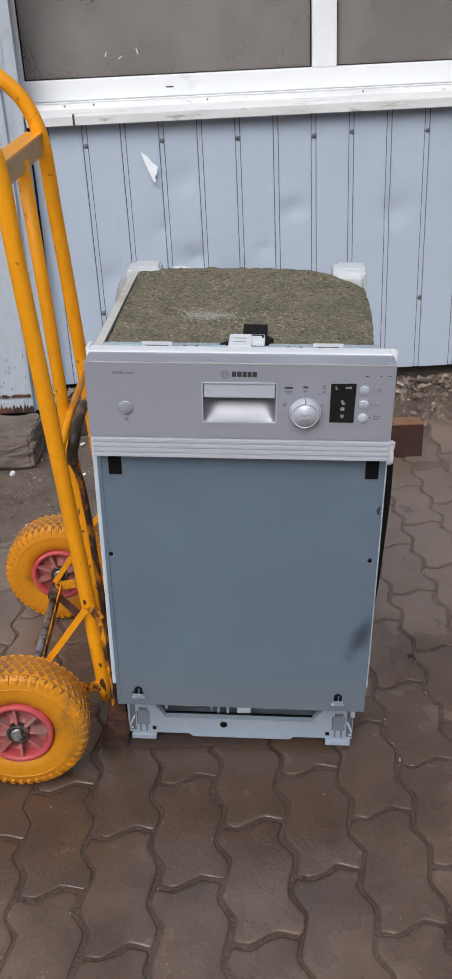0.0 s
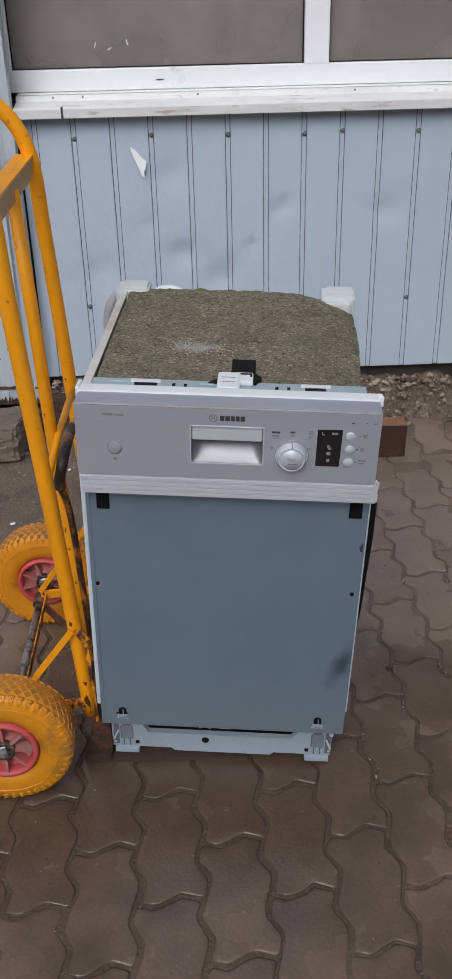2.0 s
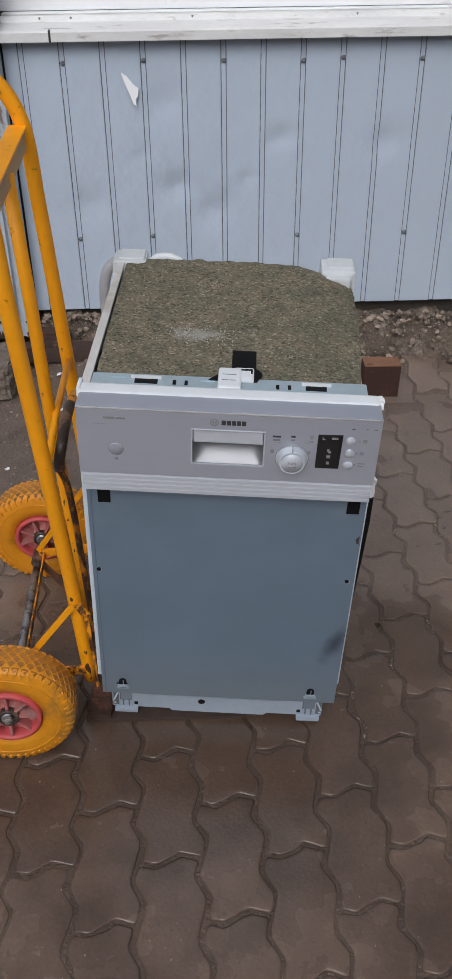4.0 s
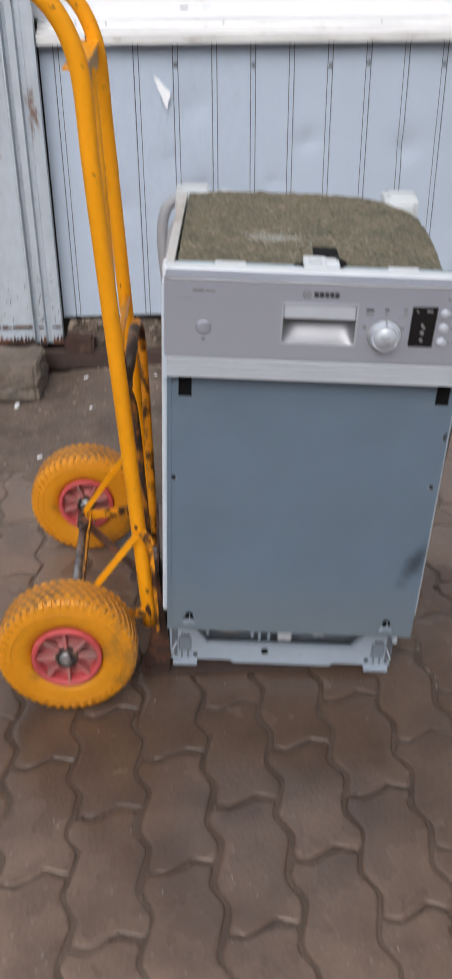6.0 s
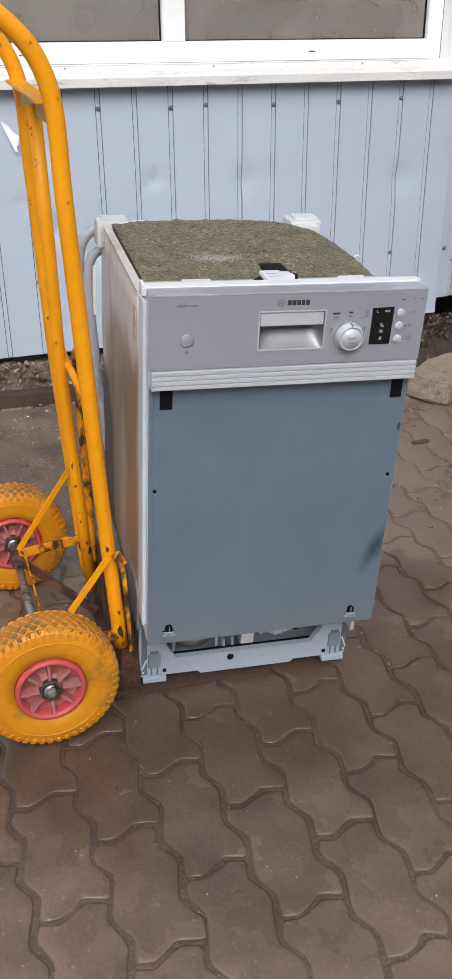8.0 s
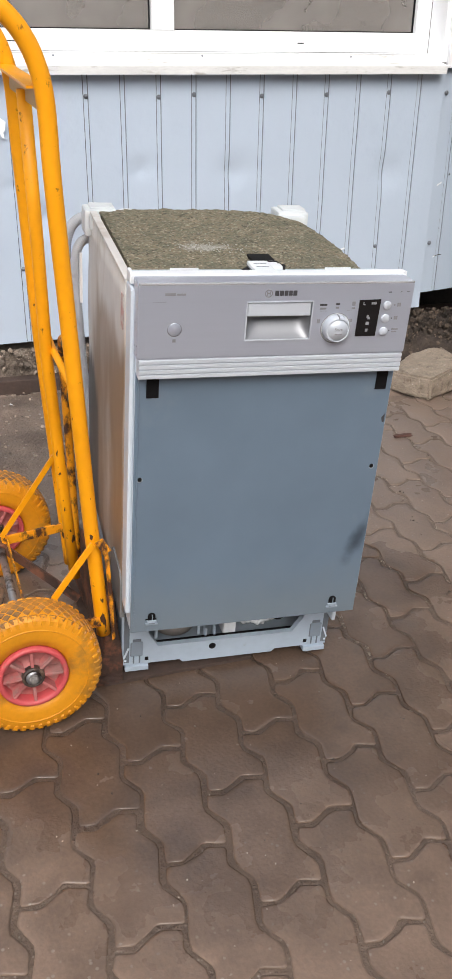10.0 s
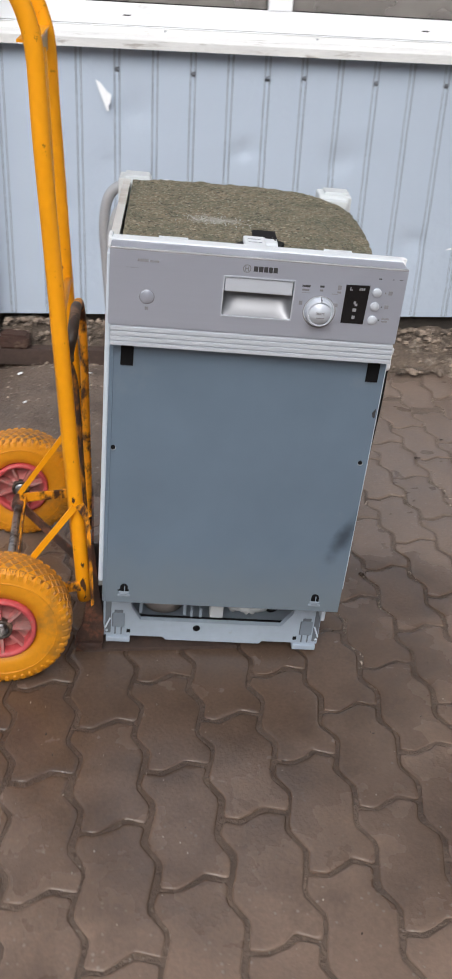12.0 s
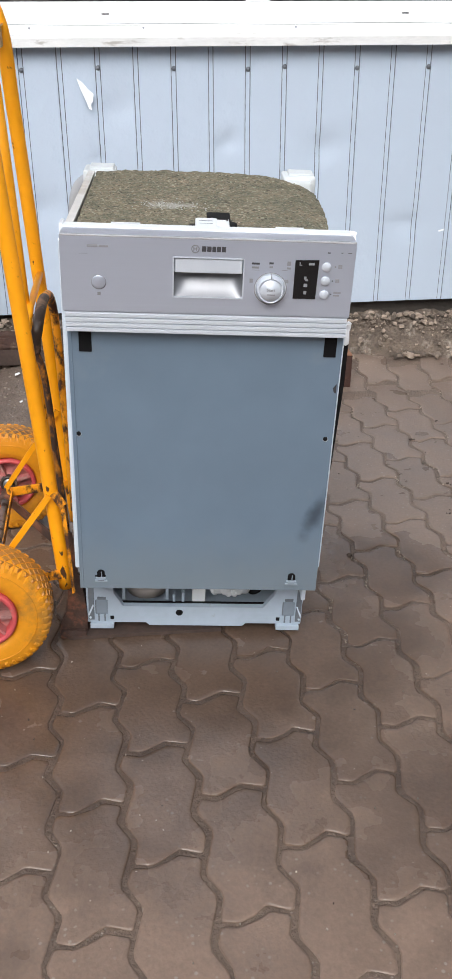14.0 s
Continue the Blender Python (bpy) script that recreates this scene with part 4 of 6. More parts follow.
# felt on top
def felt_z(s, t):
    return 0.7985 + 0.003 * math.sin(t * 3) - 0.27 * max(0, s - 0.76) ** 2 - 0.6 * max(0, s - 0.90) ** 2 * t - 0.06 * max(0, t - 0.90) + 0.0065 * t * t * max(0, 1 - (2 * s - 0.85) ** 2)


bm = bmesh.new()
rows = []
NX, NY = 64, 60
for j in range(NY + 1):
    line = []
    for i in range(NX + 1):
        s, t = i / NX, j / NY
        x = -0.213 + (0.412 + 0.012 * min(1, t * 2)) * s
        y = 0.090 + 0.427 * t - 0.035 * max(0, t - 0.7) / 0.3 * max(0, s - 0.75) / 0.25
        z = felt_z(s, t)
        z += 0.0020 * noise.noise(Vector((x * 28, y * 28, 2))) + 0.0030 * noise.noise(Vector((x * 90, y * 90, 2))) + 0.0012 * noise.noise(Vector((x * 230, y * 230, 2)))
        if i in (0, NX) or j in (0, NY):
            x += 0.0015 * noise.noise(Vector((x * 60, y * 60, 11)))
            y += 0.0015 * noise.noise(Vector((x * 60, y * 60, 17)))
        line.append(bm.verts.new((x, y, z)))
    rows.append(line)
for a, b in zip(rows, rows[1:]):
    for i in range(NX):
        bm.faces.new((a[i], a[i + 1], b[i + 1], b[i]))
rim = [e for e in bm.edges if e.is_boundary]
ext = bmesh.ops.extrude_edge_only(bm, edges=rim)
for v in (g for g in ext["geom"] if isinstance(g, bmesh.types.BMVert)):
    v.co.z = v.co.z - 0.030
felt = part("felt_mat", bm, FELT, dish, "grey-brown recycled fibre felt on top")
bm = bmesh.new()
rng = random.Random(11)
for i in range(220):
    s, t = rng.random(), rng.random()
    x, y = -0.213 + 0.415 * s, 0.094 + 0.41 * t
    z = felt_z(s, t) + 0.0015
    a, ln = rng.uniform(0, math.pi), rng.uniform(0.0015, 0.005)
    dx, dy = math.cos(a) * ln, math.sin(a) * ln
    wv = Vector((-dy, dx, 0)).normalized() * rng.uniform(0.0003, 0.0007)
    q = Vector((x, y, z + 0.0032 * noise.noise(Vector((x * 28, y * 28, 2)))))
    v = [bm.verts.new(q + wv), bm.verts.new(q - wv), bm.verts.new(q - wv + Vector((dx, dy, rng.uniform(-0.001, 0.002)))), bm.verts.new(q + wv + Vector((dx, dy, rng.uniform(-0.001, 0.002)))),
         bm.verts.new(q + Vector((dx, dy, 0.003)) * 0.5)]
    bm.faces.new((v[0], v[1], v[4]))
    bm.faces.new((v[1], v[2], v[4]))
    bm.faces.new((v[2], v[3], v[4]))
    bm.faces.new((v[3], v[0], v[4]))
tagged(part("fibre_fluff", bm, material("pale_fibres", (0.20, 0.185, 0.15), 0.9, vary=0.5, scale=40, fine=200, bump=0), felt, "pale loose fibres"), kind="stuff")
bm = bmesh.new()
rng = random.Random(3)
for i in range(130):
    x, y = -0.066 + rng.gauss(0, 0.030), 0.228 + rng.gauss(0, 0.017)
    a, ln = rng.uniform(0, math.pi), rng.uniform(0.001, 0.004)
    flat_bar(bm, (x, y, 0.8016 + rng.random() * 0.0014), (x + ln * math.cos(a), y + ln * math.sin(a), 0.8022 + rng.random() * 0.0014), (-math.sin(a), math.cos(a), 0), rng.uniform(0.0006, 0.0016), 0.0008)
tagged(part("scuff", bm, material("pale_scuffed_fibres", (0.37, 0.37, 0.335), 0.9, vary=0.3, bump=0.3), felt, "pale scuffed patch"), kind="stuff")

# rear corner caps
def cap(x0, x1, name):
    bm = boxes((x0, x1, 0.488, 0.546, 0.752, 0.8015, 0.005), (x0 + 0.008, x1 - 0.010, 0.470, 0.489, 0.768, 0.796, 0.004), (x0 + 0.012, x1 - 0.004, 0.500, 0.540, 0.8010, 0.8060, 0.002))
    return part("corner_cap", bm, MILKY, dish, "milky white plastic corner cap")


cap(-0.2415, -0.178, "left")
cap(0.152, 0.2175, "right")

bm = bmesh.new()
tube(bm, smooth_path([(-0.186, 0.560, 0.752), (-0.174, 0.566, 0.770), (-0.157, 0.568, 0.7800), (-0.128, 0.566, 0.7775), (-0.102, 0.560, 0.757)], 7), 0.0072, 12)
part("hose_loop", bm, WHITEPLASTIC, dish, "white hose loop behind the felt")
part("lip_hook", boxes((-0.2300, -0.2235, 0.018, 0.048, 0.803, 0.8210, 0.003)), WHITEPLASTIC, dish, "white hooked end of the lip")

# front top: strip, latch, film
part("front_strip", boxes((-0.216, 0.204, 0.047, 0.093, 0.786, 0.8035, 0.002)), material("bluish_zinc_strip", (0.42, 0.52, 0.57), 0.35, 0.3, vary=0.1, scale=14, fine=80, bump=0.05), dish, "bluish zinc strip with slots")
for x0, x1, m in ((-0.150, -0.115, BLACK), (-0.092, -0.087, BLACK), (-0.074, -0.069, BLACK), (0.065, 0.070, BLACK), (0.083, 0.088, BLACK), (0.11, 0.142, BLACK), (-0.156, -0.110, WHITEPLASTIC), (0.104, 0.149, WHITEPLASTIC), (-0.05, -0.028, SKY_BLUE), (-0.19, -0.16, SKY_BLUE)):
    dark = m is BLACK
    part("slot", boxes((x0, x1, 0.066 if dark else 0.0790, 0.0780 if dark else 0.0805, 0.802, 0.8043 if dark else (0.8090 if m is WHITEPLASTIC else 0.8048), 0)), m, dish)
bm = bmesh.new()
prism(bm, [(-0.038, 0.082), (-0.022, 0.101), (-0.004, 0.104), (-0.004, 0.172), (0.034, 0.172), (0.034, 0.120), (0.044, 0.106), (0.036, 0.082)], 0.8005, 0.8060, "z")
part("latch_hole", bm, BLACK, dish, "black hole behind the latch")
part("latch", boxes((-0.0235, 0.012, 0.052, 0.108, 0.802, 0.8135, 0.004), (0.002, 0.031, 0.078, 0.112, 0.8035, 0.8118, 0.003), (-0.021, 0.010, 0.046, 0.062, 0.797, 0.8105, 0.003)), WHITEPLASTIC, dish, "white plastic door latch")
part("latch_slit", boxes((0.011, 0.029, 0.102, 0.1062, 0.8108, 0.8125, 0), (0.0262, 0.0290, 0.094, 0.102, 0.8108, 0.8124, 0)), BLACK, dish)
part("latch_groove", boxes((-0.017, 0.004, 0.086, 0.0875, 0.8125, 0.8139, 0), (-0.017, 0.004, 0.070, 0.0712, 0.8125, 0.8139, 0), (-0.0238, -0.0225, 0.060, 0.104, 0.8065, 0.8080, 0)), DEEPGREY, dish)

# door
door = part("door", boxes((-0.2225, 0.2155, 0.0005, 0.046, 0.158, 0.802, 0.004)), EDGE, dish, "grey sheet-steel door with control panel")
bm = boxes((CX - 0.2185, CX + 0.2200, -0.0035, 0.0005, 0.155, 0.668, 0.001))
part("outer_sheet", bm, DOOR, door, "plain blue-grey galvanised front sheet")
part("edge_strip", boxes((-0.2305, -0.2225, 0.004, 0.047, 0.195, 0.800, 0.003)), EDGE, door, "pale edge strip")
part("edge_strip", boxes((0.2162, 0.2195, 0.002, 0.047, 0.205, 0.800, 0.001)), EDGE, door, "pale edge strip")
for x0 in (-0.2045, 0.1865):
    part("pad", boxes((x0, x0 + 0.020, -0.0055, -0.0033, 0.625, 0.6605, 0.0006)), BLACK, door, "black fixing slot")
for x, z in ((-0.2115, 0.477), (0.2045, 0.476)):
    part("screw_hole", shifted(lathe(bmesh.new(), [(0.0, -0.0045), (0.0038, -0.0045), (0.0042, -0.003)], 16), x, 0, z), BLACK, door)
    # pale disc set lower, so a crescent of highlight is painted under the hole
    part("hole_rim", shifted(lathe(bmesh.new(), [(0.0, -0.0040), (0.0044, -0.0040), (0.0048, -0.003)], 16), x + 0.0003, 0, z - 0.0009), EDGE, door)
bm = bmesh.new()
prism(bm, [(0.208, 0.570), (0.2135, 0.578), (0.2135, 0.561), (0.210, 0.563)], -0.0046, -0.0034, "y")
part("dent", bm, PRINT, door, "small dark nick")
def hinge_mouth(x, z):
    """An arched slot in the sheet with the foot's grey bracket before it."""
    bm = bmesh.new()
    arch = [(x + 0.0070 * math.cos(a), z + 0.0070 * math.sin(a)) for a in (math.pi * k / 10 for k in range(11))]
    prism(bm, arch + [(x - 0.0070, z - 0.0085), (x + 0.0070, z - 0.0085)], -0.0054, -0.0034, "y")
    slot = part("hinge_slot", bm, BLACK, door, "black arched slot")
    part("tongue", boxes((x + 0.0003, x + 0.0020, -0.0064, -0.0050, z - 0.0085, z + 0.0035, 0.0005)), POCKET, slot)
    part("hinge_clip", boxes((x - 0.0090, x + 0.0090, -0.0074, -0.0034, z - 0.0120, z - 0.0085, 0.0010), (x - 0.0065, x + 0.0065, -0.0072, -0.0034, z - 0.0150, z - 0.0118, 0.0006),
                             (x - 0.0115, x + 0.0115, -0.0078, -0.0034, z - 0.0185, z - 0.0150, 0.0010)), material("dull_grey_clip", (0.30, 0.355, 0.415), 0.5, vary=0.1, scale=40, fine=160, bump=0.08), door, "grey plastic hinge clip")
    part("clip_gap", boxes((x - 0.0060, x + 0.0060, -0.0080, -0.0060, z - 0.0152, z - 0.0143, 0)), DEEPGREY, door)


hinge_mouth(-0.1830, 0.1905)
hinge_mouth(0.1690, 0.1880)
part("slot_lip", boxes((-0.1945, -0.1740, -0.0052, -0.0034, 0.1822, 0.1850, 0.0008)), BLACK, door)
part("fold", boxes((-0.2172, -0.2150, -0.0050, -0.0034, 0.158, 0.664, 0.0006)), DOOR, door)
# control panel with the handle recess left open
X0, X1, Z0, Z1 = -0.2245, 0.2175, 0.6985, 0.817
HX0, HX1, HZ0, HZ1 = -0.0555, 0.0495, 0.7260, 0.7865
bm = bmesh.new()
xs, zs = [X0, HX0, HX1, X1], [Z0, HZ0, HZ1, Z1]
front = [[bm.verts.new((x, FRONT, z)) for x in xs] for z in zs]
for j in range(3):
    for i in range(3):
        if (i, j) != (1, 1):
            bm.faces.new((front[j][i], front[j][i + 1], front[j + 1][i + 1], front[j + 1][i]))
loop = [e for e in bm.edges if e.is_boundary]
outer = [e for e in loop if not all(HX0 - 1e-6 < v.co.x < HX1 + 1e-6 and HZ0 - 1e-6 < v.co.z < HZ1 + 1e-6 for v in e.verts)]
inner = [e for e in loop if e not in outer]
for edges, back in ((outer, -0.002), (inner, FRONT + 0.003)):
    ext = bmesh.ops.extrude_edge_only(bm, edges=edges)
    for v in (g for g in ext["geom"] if isinstance(g, bmesh.types.BMVert)):
        if back == -0.002:
            v.co.y = 0.015 if v.co.z > Z1 - 1e-4 else 0.012
            if v.co.z > Z1 - 1e-4:
                v.co.z -= 0.0005
        else:
            v.co.y = back
bmesh.ops.recalc_face_normals(bm, faces=bm.faces[:])
bmesh.ops.bevel(bm, geom=[e for e in bm.edges if len(e.link_faces) == 2 and e.calc_face_angle() > 0.8], offset=0.0015, segments=2, affect="EDGES")
panel = part("control_panel", bm, FASCIA, door, "brushed steel control panel")
# paler steel along the chamfer carries the edge highlight in its colour
part("polished_edge", boxes((X0 + 0.001, X1 - 0.001, FRONT - 0.0004, FRONT + 0.0030, Z1 - 0.0026, Z1 + 0.0004, 0.0008)), CHROME, panel, "polished upper edge, its highlight put in as a pale strip")
part("top_lip", boxes((X0 - 0.003, X1 - 0.002, 0.014, 0.040, 0.803, 0.8185, 0.004), (X0 + 0.008, X1 - 0.012, 0.034, 0.050, 0.798, 0.8095, 0.003)), WHITEPLASTIC, door, "white plastic upper lip of the door")
bm = bmesh.new()
pr = [(0.012, 0.6655), (FRONT + 0.002, 0.6655)]
z = 0.6655
for i in range(4):
    pr += [(FRONT - 0.0005, z + 0.0012), (FRONT - 0.0005, z + 0.0062), (FRONT + 0.0025, z + 0.0074), (FRONT + 0.0025, z + 0.0080)]
    z += 0.0081
pr += [(0.012, z)]
prism(bm, pr, X0 + 0.0035, X1 - 0.0025, "x")
part("ribbed_trim", bm, SILVER, door, "silver ribbed plastic trim")

# handle recess
def scoop():
    bm = bmesh.new()
    rows = []
    for j in range(13):
        a = j / 12
        z = HZ0 - 0.001 + 0.0385 * a
        line = []
        for i in range(25):
            s = i / 24
            x = HX0 - 0.001 + (HX1 - HX0 + 0.002) * s
            wall = 1 - (2 * abs(s - 0.5)) ** 8
            line.append(bm.verts.new((x, FRONT + 0.003 + 0.0208 * wall * (1 - (1 - a) ** 2.0), z)))
        rows.append(line)
    for a, b in zip(rows, rows[1:]):
        for i in range(24):
            bm.faces.new((a[i], a[i + 1], b[i + 1], b[i])).smooth = True
    bmesh.ops.recalc_face_normals(bm, faces=bm.faces[:])
    return bm


part("handle_scoop", scoop(), BRIGHT, panel, "bright metal hollow of the handle")
part("handle_bar", boxes((HX0 + 0.0015, HX1 - 0.0015, FRONT + 0.0012, FRONT + 0.010, 0.7635, HZ1 - 0.0015, 0.0015)), SILVER, panel, "flat silver grip bar")
bm = boxes((HX0 - 0.0016, HX0 + 0.0004, FRONT - 0.0012, FRONT + 0.001, HZ0 - 0.001, HZ1 + 0.001, 0.0004), (HX1 - 0.0004, HX1 + 0.0016, FRONT - 0.0012, FRONT + 0.001, HZ0 - 0.001, HZ1 + 0.001, 0.0004),
           (HX0, HX1, FRONT - 0.0012, FRONT + 0.001, HZ0 - 0.0016, HZ0 + 0.0004, 0.0004), (HX0, HX1, FRONT - 0.0012, FRONT + 0.001, HZ1 - 0.0004, HZ1 + 0.0014, 0.0004))
part("handle_frame", bm, SILVER, panel)

# knob, buttons, display, print
def turned(prof, x, z, sides=36):
    return shifted(lathe(bmesh.new(), prof, sides), x, FRONT, z)


knob = part("knob", turned([(0.0215, 0.001), (0.0225, -0.002), (0.0205, -0.010), (0.0195, -0.0135), (0.0180, -0.0145), (0.0178, -0.0125), (0.0165, -0.0120), (0.0155, -0.0150), (0.0, -0.0158)], 0.0915, 0.7435), SILVER, panel, "silver programme knob")
part("knob_ring", turned([(0.0228, 0.0), (0.0236, -0.0012), (0.0236, -0.0006), (0.0, 0.0005)], 0.0915, 0.7435), WHITEPLASTIC, panel)
part("knob_gap", turned([(0.0250, -0.0003), (0.0252, -0.0002), (0.0, 0.0005)], 0.0918, 0.7428), PALEPRINT, panel)
part("knob_word", shifted(letters("Start", 0.0068, 0.0002), 0.0915, FRONT - 0.0160, 0.7455), PALEPRINT, knob, "small grey word")
part("knob_print", boxes((0.086, 0.098, FRONT - 0.0161, FRONT - 0.0154, 0.7375, 0.7388, 0)), PALEPRINT, knob)
part("knob_pointer", boxes((0.0908, 0.0922, FRONT - 0.0140, FRONT - 0.0020, 0.7610, 0.7665, 0)), PALEPRINT, knob)
part("power_button", turned([(0.0104, 0.0), (0.0104, -0.0008), (0.0098, -0.0013), (0.0, -0.0015)], -0.168, 0.746, 28), FASCIA, panel, "round silver power button")
part("button_ring", turned([(0.0110, 0.0005), (0.0113, -0.0003), (0.0, -0.0004)], -0.168, 0.746, 28), PALEPRINT, panel)
for z in (0.779, 0.7575, 0.736):
    part("button", turned([(0.0068, 0.0), (0.0070, -0.0022), (0.0060, -0.0031), (0.0, -0.0035)], 0.1745, z, 24), SILVER, panel, "small round pale button")
bm = bmesh.new()
prism(bm, [(0.1268, 0.7285), (0.1615, 0.7285), (0.1630, 0.7890), (0.1270, 0.7880)], FRONT - 0.0012, FRONT + 0.0005, "y")
disp = part("display", bm, BLACKGLASS, panel, "black glass display")
F2 = FRONT - 0.0016
part("display_mark", boxes((0.1335, 0.1348, F2, F2 + 0.0005, 0.7800, 0.7850, 0), (0.1348, 0.1375, F2, F2 + 0.0005, 0.7800, 0.7812, 0)), LAMPPRINT, disp)
part("display_mark", boxes((0.1475, 0.1500, F2, F2 + 0.0005, 0.7810, 0.7845, 0), (0.1505, 0.1530, F2, F2 + 0.0005, 0.7810, 0.7845, 0), (0.1535, 0.1560, F2, F2 + 0.0005, 0.7810, 0.7845, 0)), LAMPPRINT, disp)
part("display_mark", boxes((0.1420, 0.1455, F2, F2 + 0.0005, 0.7590, 0.7635, 0), (0.1440, 0.1480, F2, F2 + 0.0005, 0.7565, 0.7600, 0)), LAMPPRINT, disp)
part("display_mark", boxes((0.1420, 0.1475, F2, F2 + 0.0005, 0.7475, 0.7525, 0)), LAMPPRINT, disp)
part("display_mark", boxes((0.1425, 0.1470, F2, F2 + 0.0005, 0.7360, 0.7410, 0)), LAMPPRINT, disp)
F3 = FRONT - 0.0004


def bars(name, mat, *spec):
    """Print that cannot be read: plain bars (x0, x1, z0, z1)."""
    return part(name, boxes(*[(a, b, F3, FRONT + 0.0004, c, d, 0) for a, b, c, d in spec]), mat, panel)


bars("maker_bar", PRINT, (-0.0135, -0.0072, 0.7965, 0.8045), (-0.0060, 0.0005, 0.7965, 0.8045), (0.0017, 0.0075, 0.7965, 0.8045), (0.0087, 0.0145, 0.7965, 0.8045), (0.0157, 0.0220, 0.7965, 0.8045))
part("maker_ring", turned([(0.0062, 0.0003), (0.0062, -0.0004), (0.0048, -0.0004), (0.0048, 0.0003)], -0.0235, 0.8003, 24), PALEPRINT, panel)
bars("maker_mark", PALEPRINT, (-0.0265, -0.0250, 0.797, 0.8035), (-0.0222, -0.0207, 0.797, 0.8035), (-0.025, -0.0222, 0.7995, 0.801))
bars("name_bar", PALEPRINT, (-0.184, -0.168, 0.7985, 0.8025), (-0.1665, -0.1525, 0.7988, 0.8018))
bars("power_mark", PALEPRINT, (-0.1705, -0.1655, 0.7255, 0.7305))
bars("dial_print", PRINT, (0.0615, 0.0735, 0.7795, 0.7825), (0.0880, 0.0945, 0.7805, 0.7835))
bars("dial_print", PALEPRINT, (0.0620, 0.0725, 0.7735, 0.7765), (0.0885, 0.0935, 0.7745, 0.7775), (0.1150, 0.1205, 0.7790, 0.7855), (0.1150, 0.1205, 0.7735, 0.7765),
     (0.0595, 0.0645, 0.7515, 0.7570), (0.0595, 0.0645, 0.7570, 0.7578), (0.1130, 0.1185, 0.7520, 0.7575), (0.0625, 0.0735, 0.7708, 0.7714), (0.1075, 0.1160, 0.7715, 0.7721))
bars("button_print", PALEPRINT, (0.1870, 0.1890, 0.7780, 0.7805), (0.1925, 0.1985, 0.7765, 0.7825), (0.1900, 0.1960, 0.7550, 0.7605), (0.1890, 0.2000, 0.7375, 0.7405), (0.1890, 0.1980, 0.7335, 0.7362))
bars("button_dot", PRINT, (0.1848, 0.1866, 0.7565, 0.7583), (0.1840, 0.1858, 0.7355, 0.7373))
bars("scratch", PRINT, (0.1745, 0.1790, 0.7995, 0.8010), (0.1950, 0.1975, 0.8000, 0.8010), (0.2055, 0.2110, 0.8000, 0.8008))

# base with the open service slot
PY = 0.082
bm = bmesh.new()
outline = [(-0.2215, 0.006), (-0.172, 0.006), (-0.105, 0.006), (-0.098, -0.001), (0.090, -0.001), (0.097, 0.006), (0.2085, 0.006), (0.2085, 0.150),
           (0.168, 0.150), (0.152, 0.078), (0.130, 0.046), (-0.150, 0.046), (-0.169, 0.078), (-0.178, 0.150), (-0.2215, 0.150)]
prism(bm, outline, PY, PY + 0.012, "y")
bmesh.ops.triangulate(bm, faces=[f for f in bm.faces if len(f.verts) > 4])
base = part("base", bm, GREYPLASTIC, dish, "grey-blue plastic base with an open slot")
part("base_shelf", boxes((-0.2215, 0.2085, PY + 0.012, 0.535, 0.004, 0.016, 0.002), (-0.2235, -0.212, PY + 0.001, 0.535, 0.006, 0.168, 0.002), (0.200, 0.2095, PY + 0.001, 0.535, 0.006, 0.150, 0.002),
                         (-0.212, 0.200, 0.523, 0.534, 0.016, 0.10, 0.001)), GREYPLASTIC, base)
part("slot_edge", boxes((-0.160, 0.140, PY + 0.0125, PY + 0.0165, 0.036, 0.0480, 0)), BLACK, base, "dark edge inside the slot")
for x in (-0.1505, -0.063):
    part("slot_frame", boxes((x - 0.0033, x + 0.0033, PY + 0.020, PY + 0.024, 0.047, 0.150, 0.002)), GREYPLASTIC, base)
part("base_floor", boxes((-0.211, 0.199, 0.20, 0.205, 0.016, 0.16, 0)), BLACK, base, "dark inside of the base")
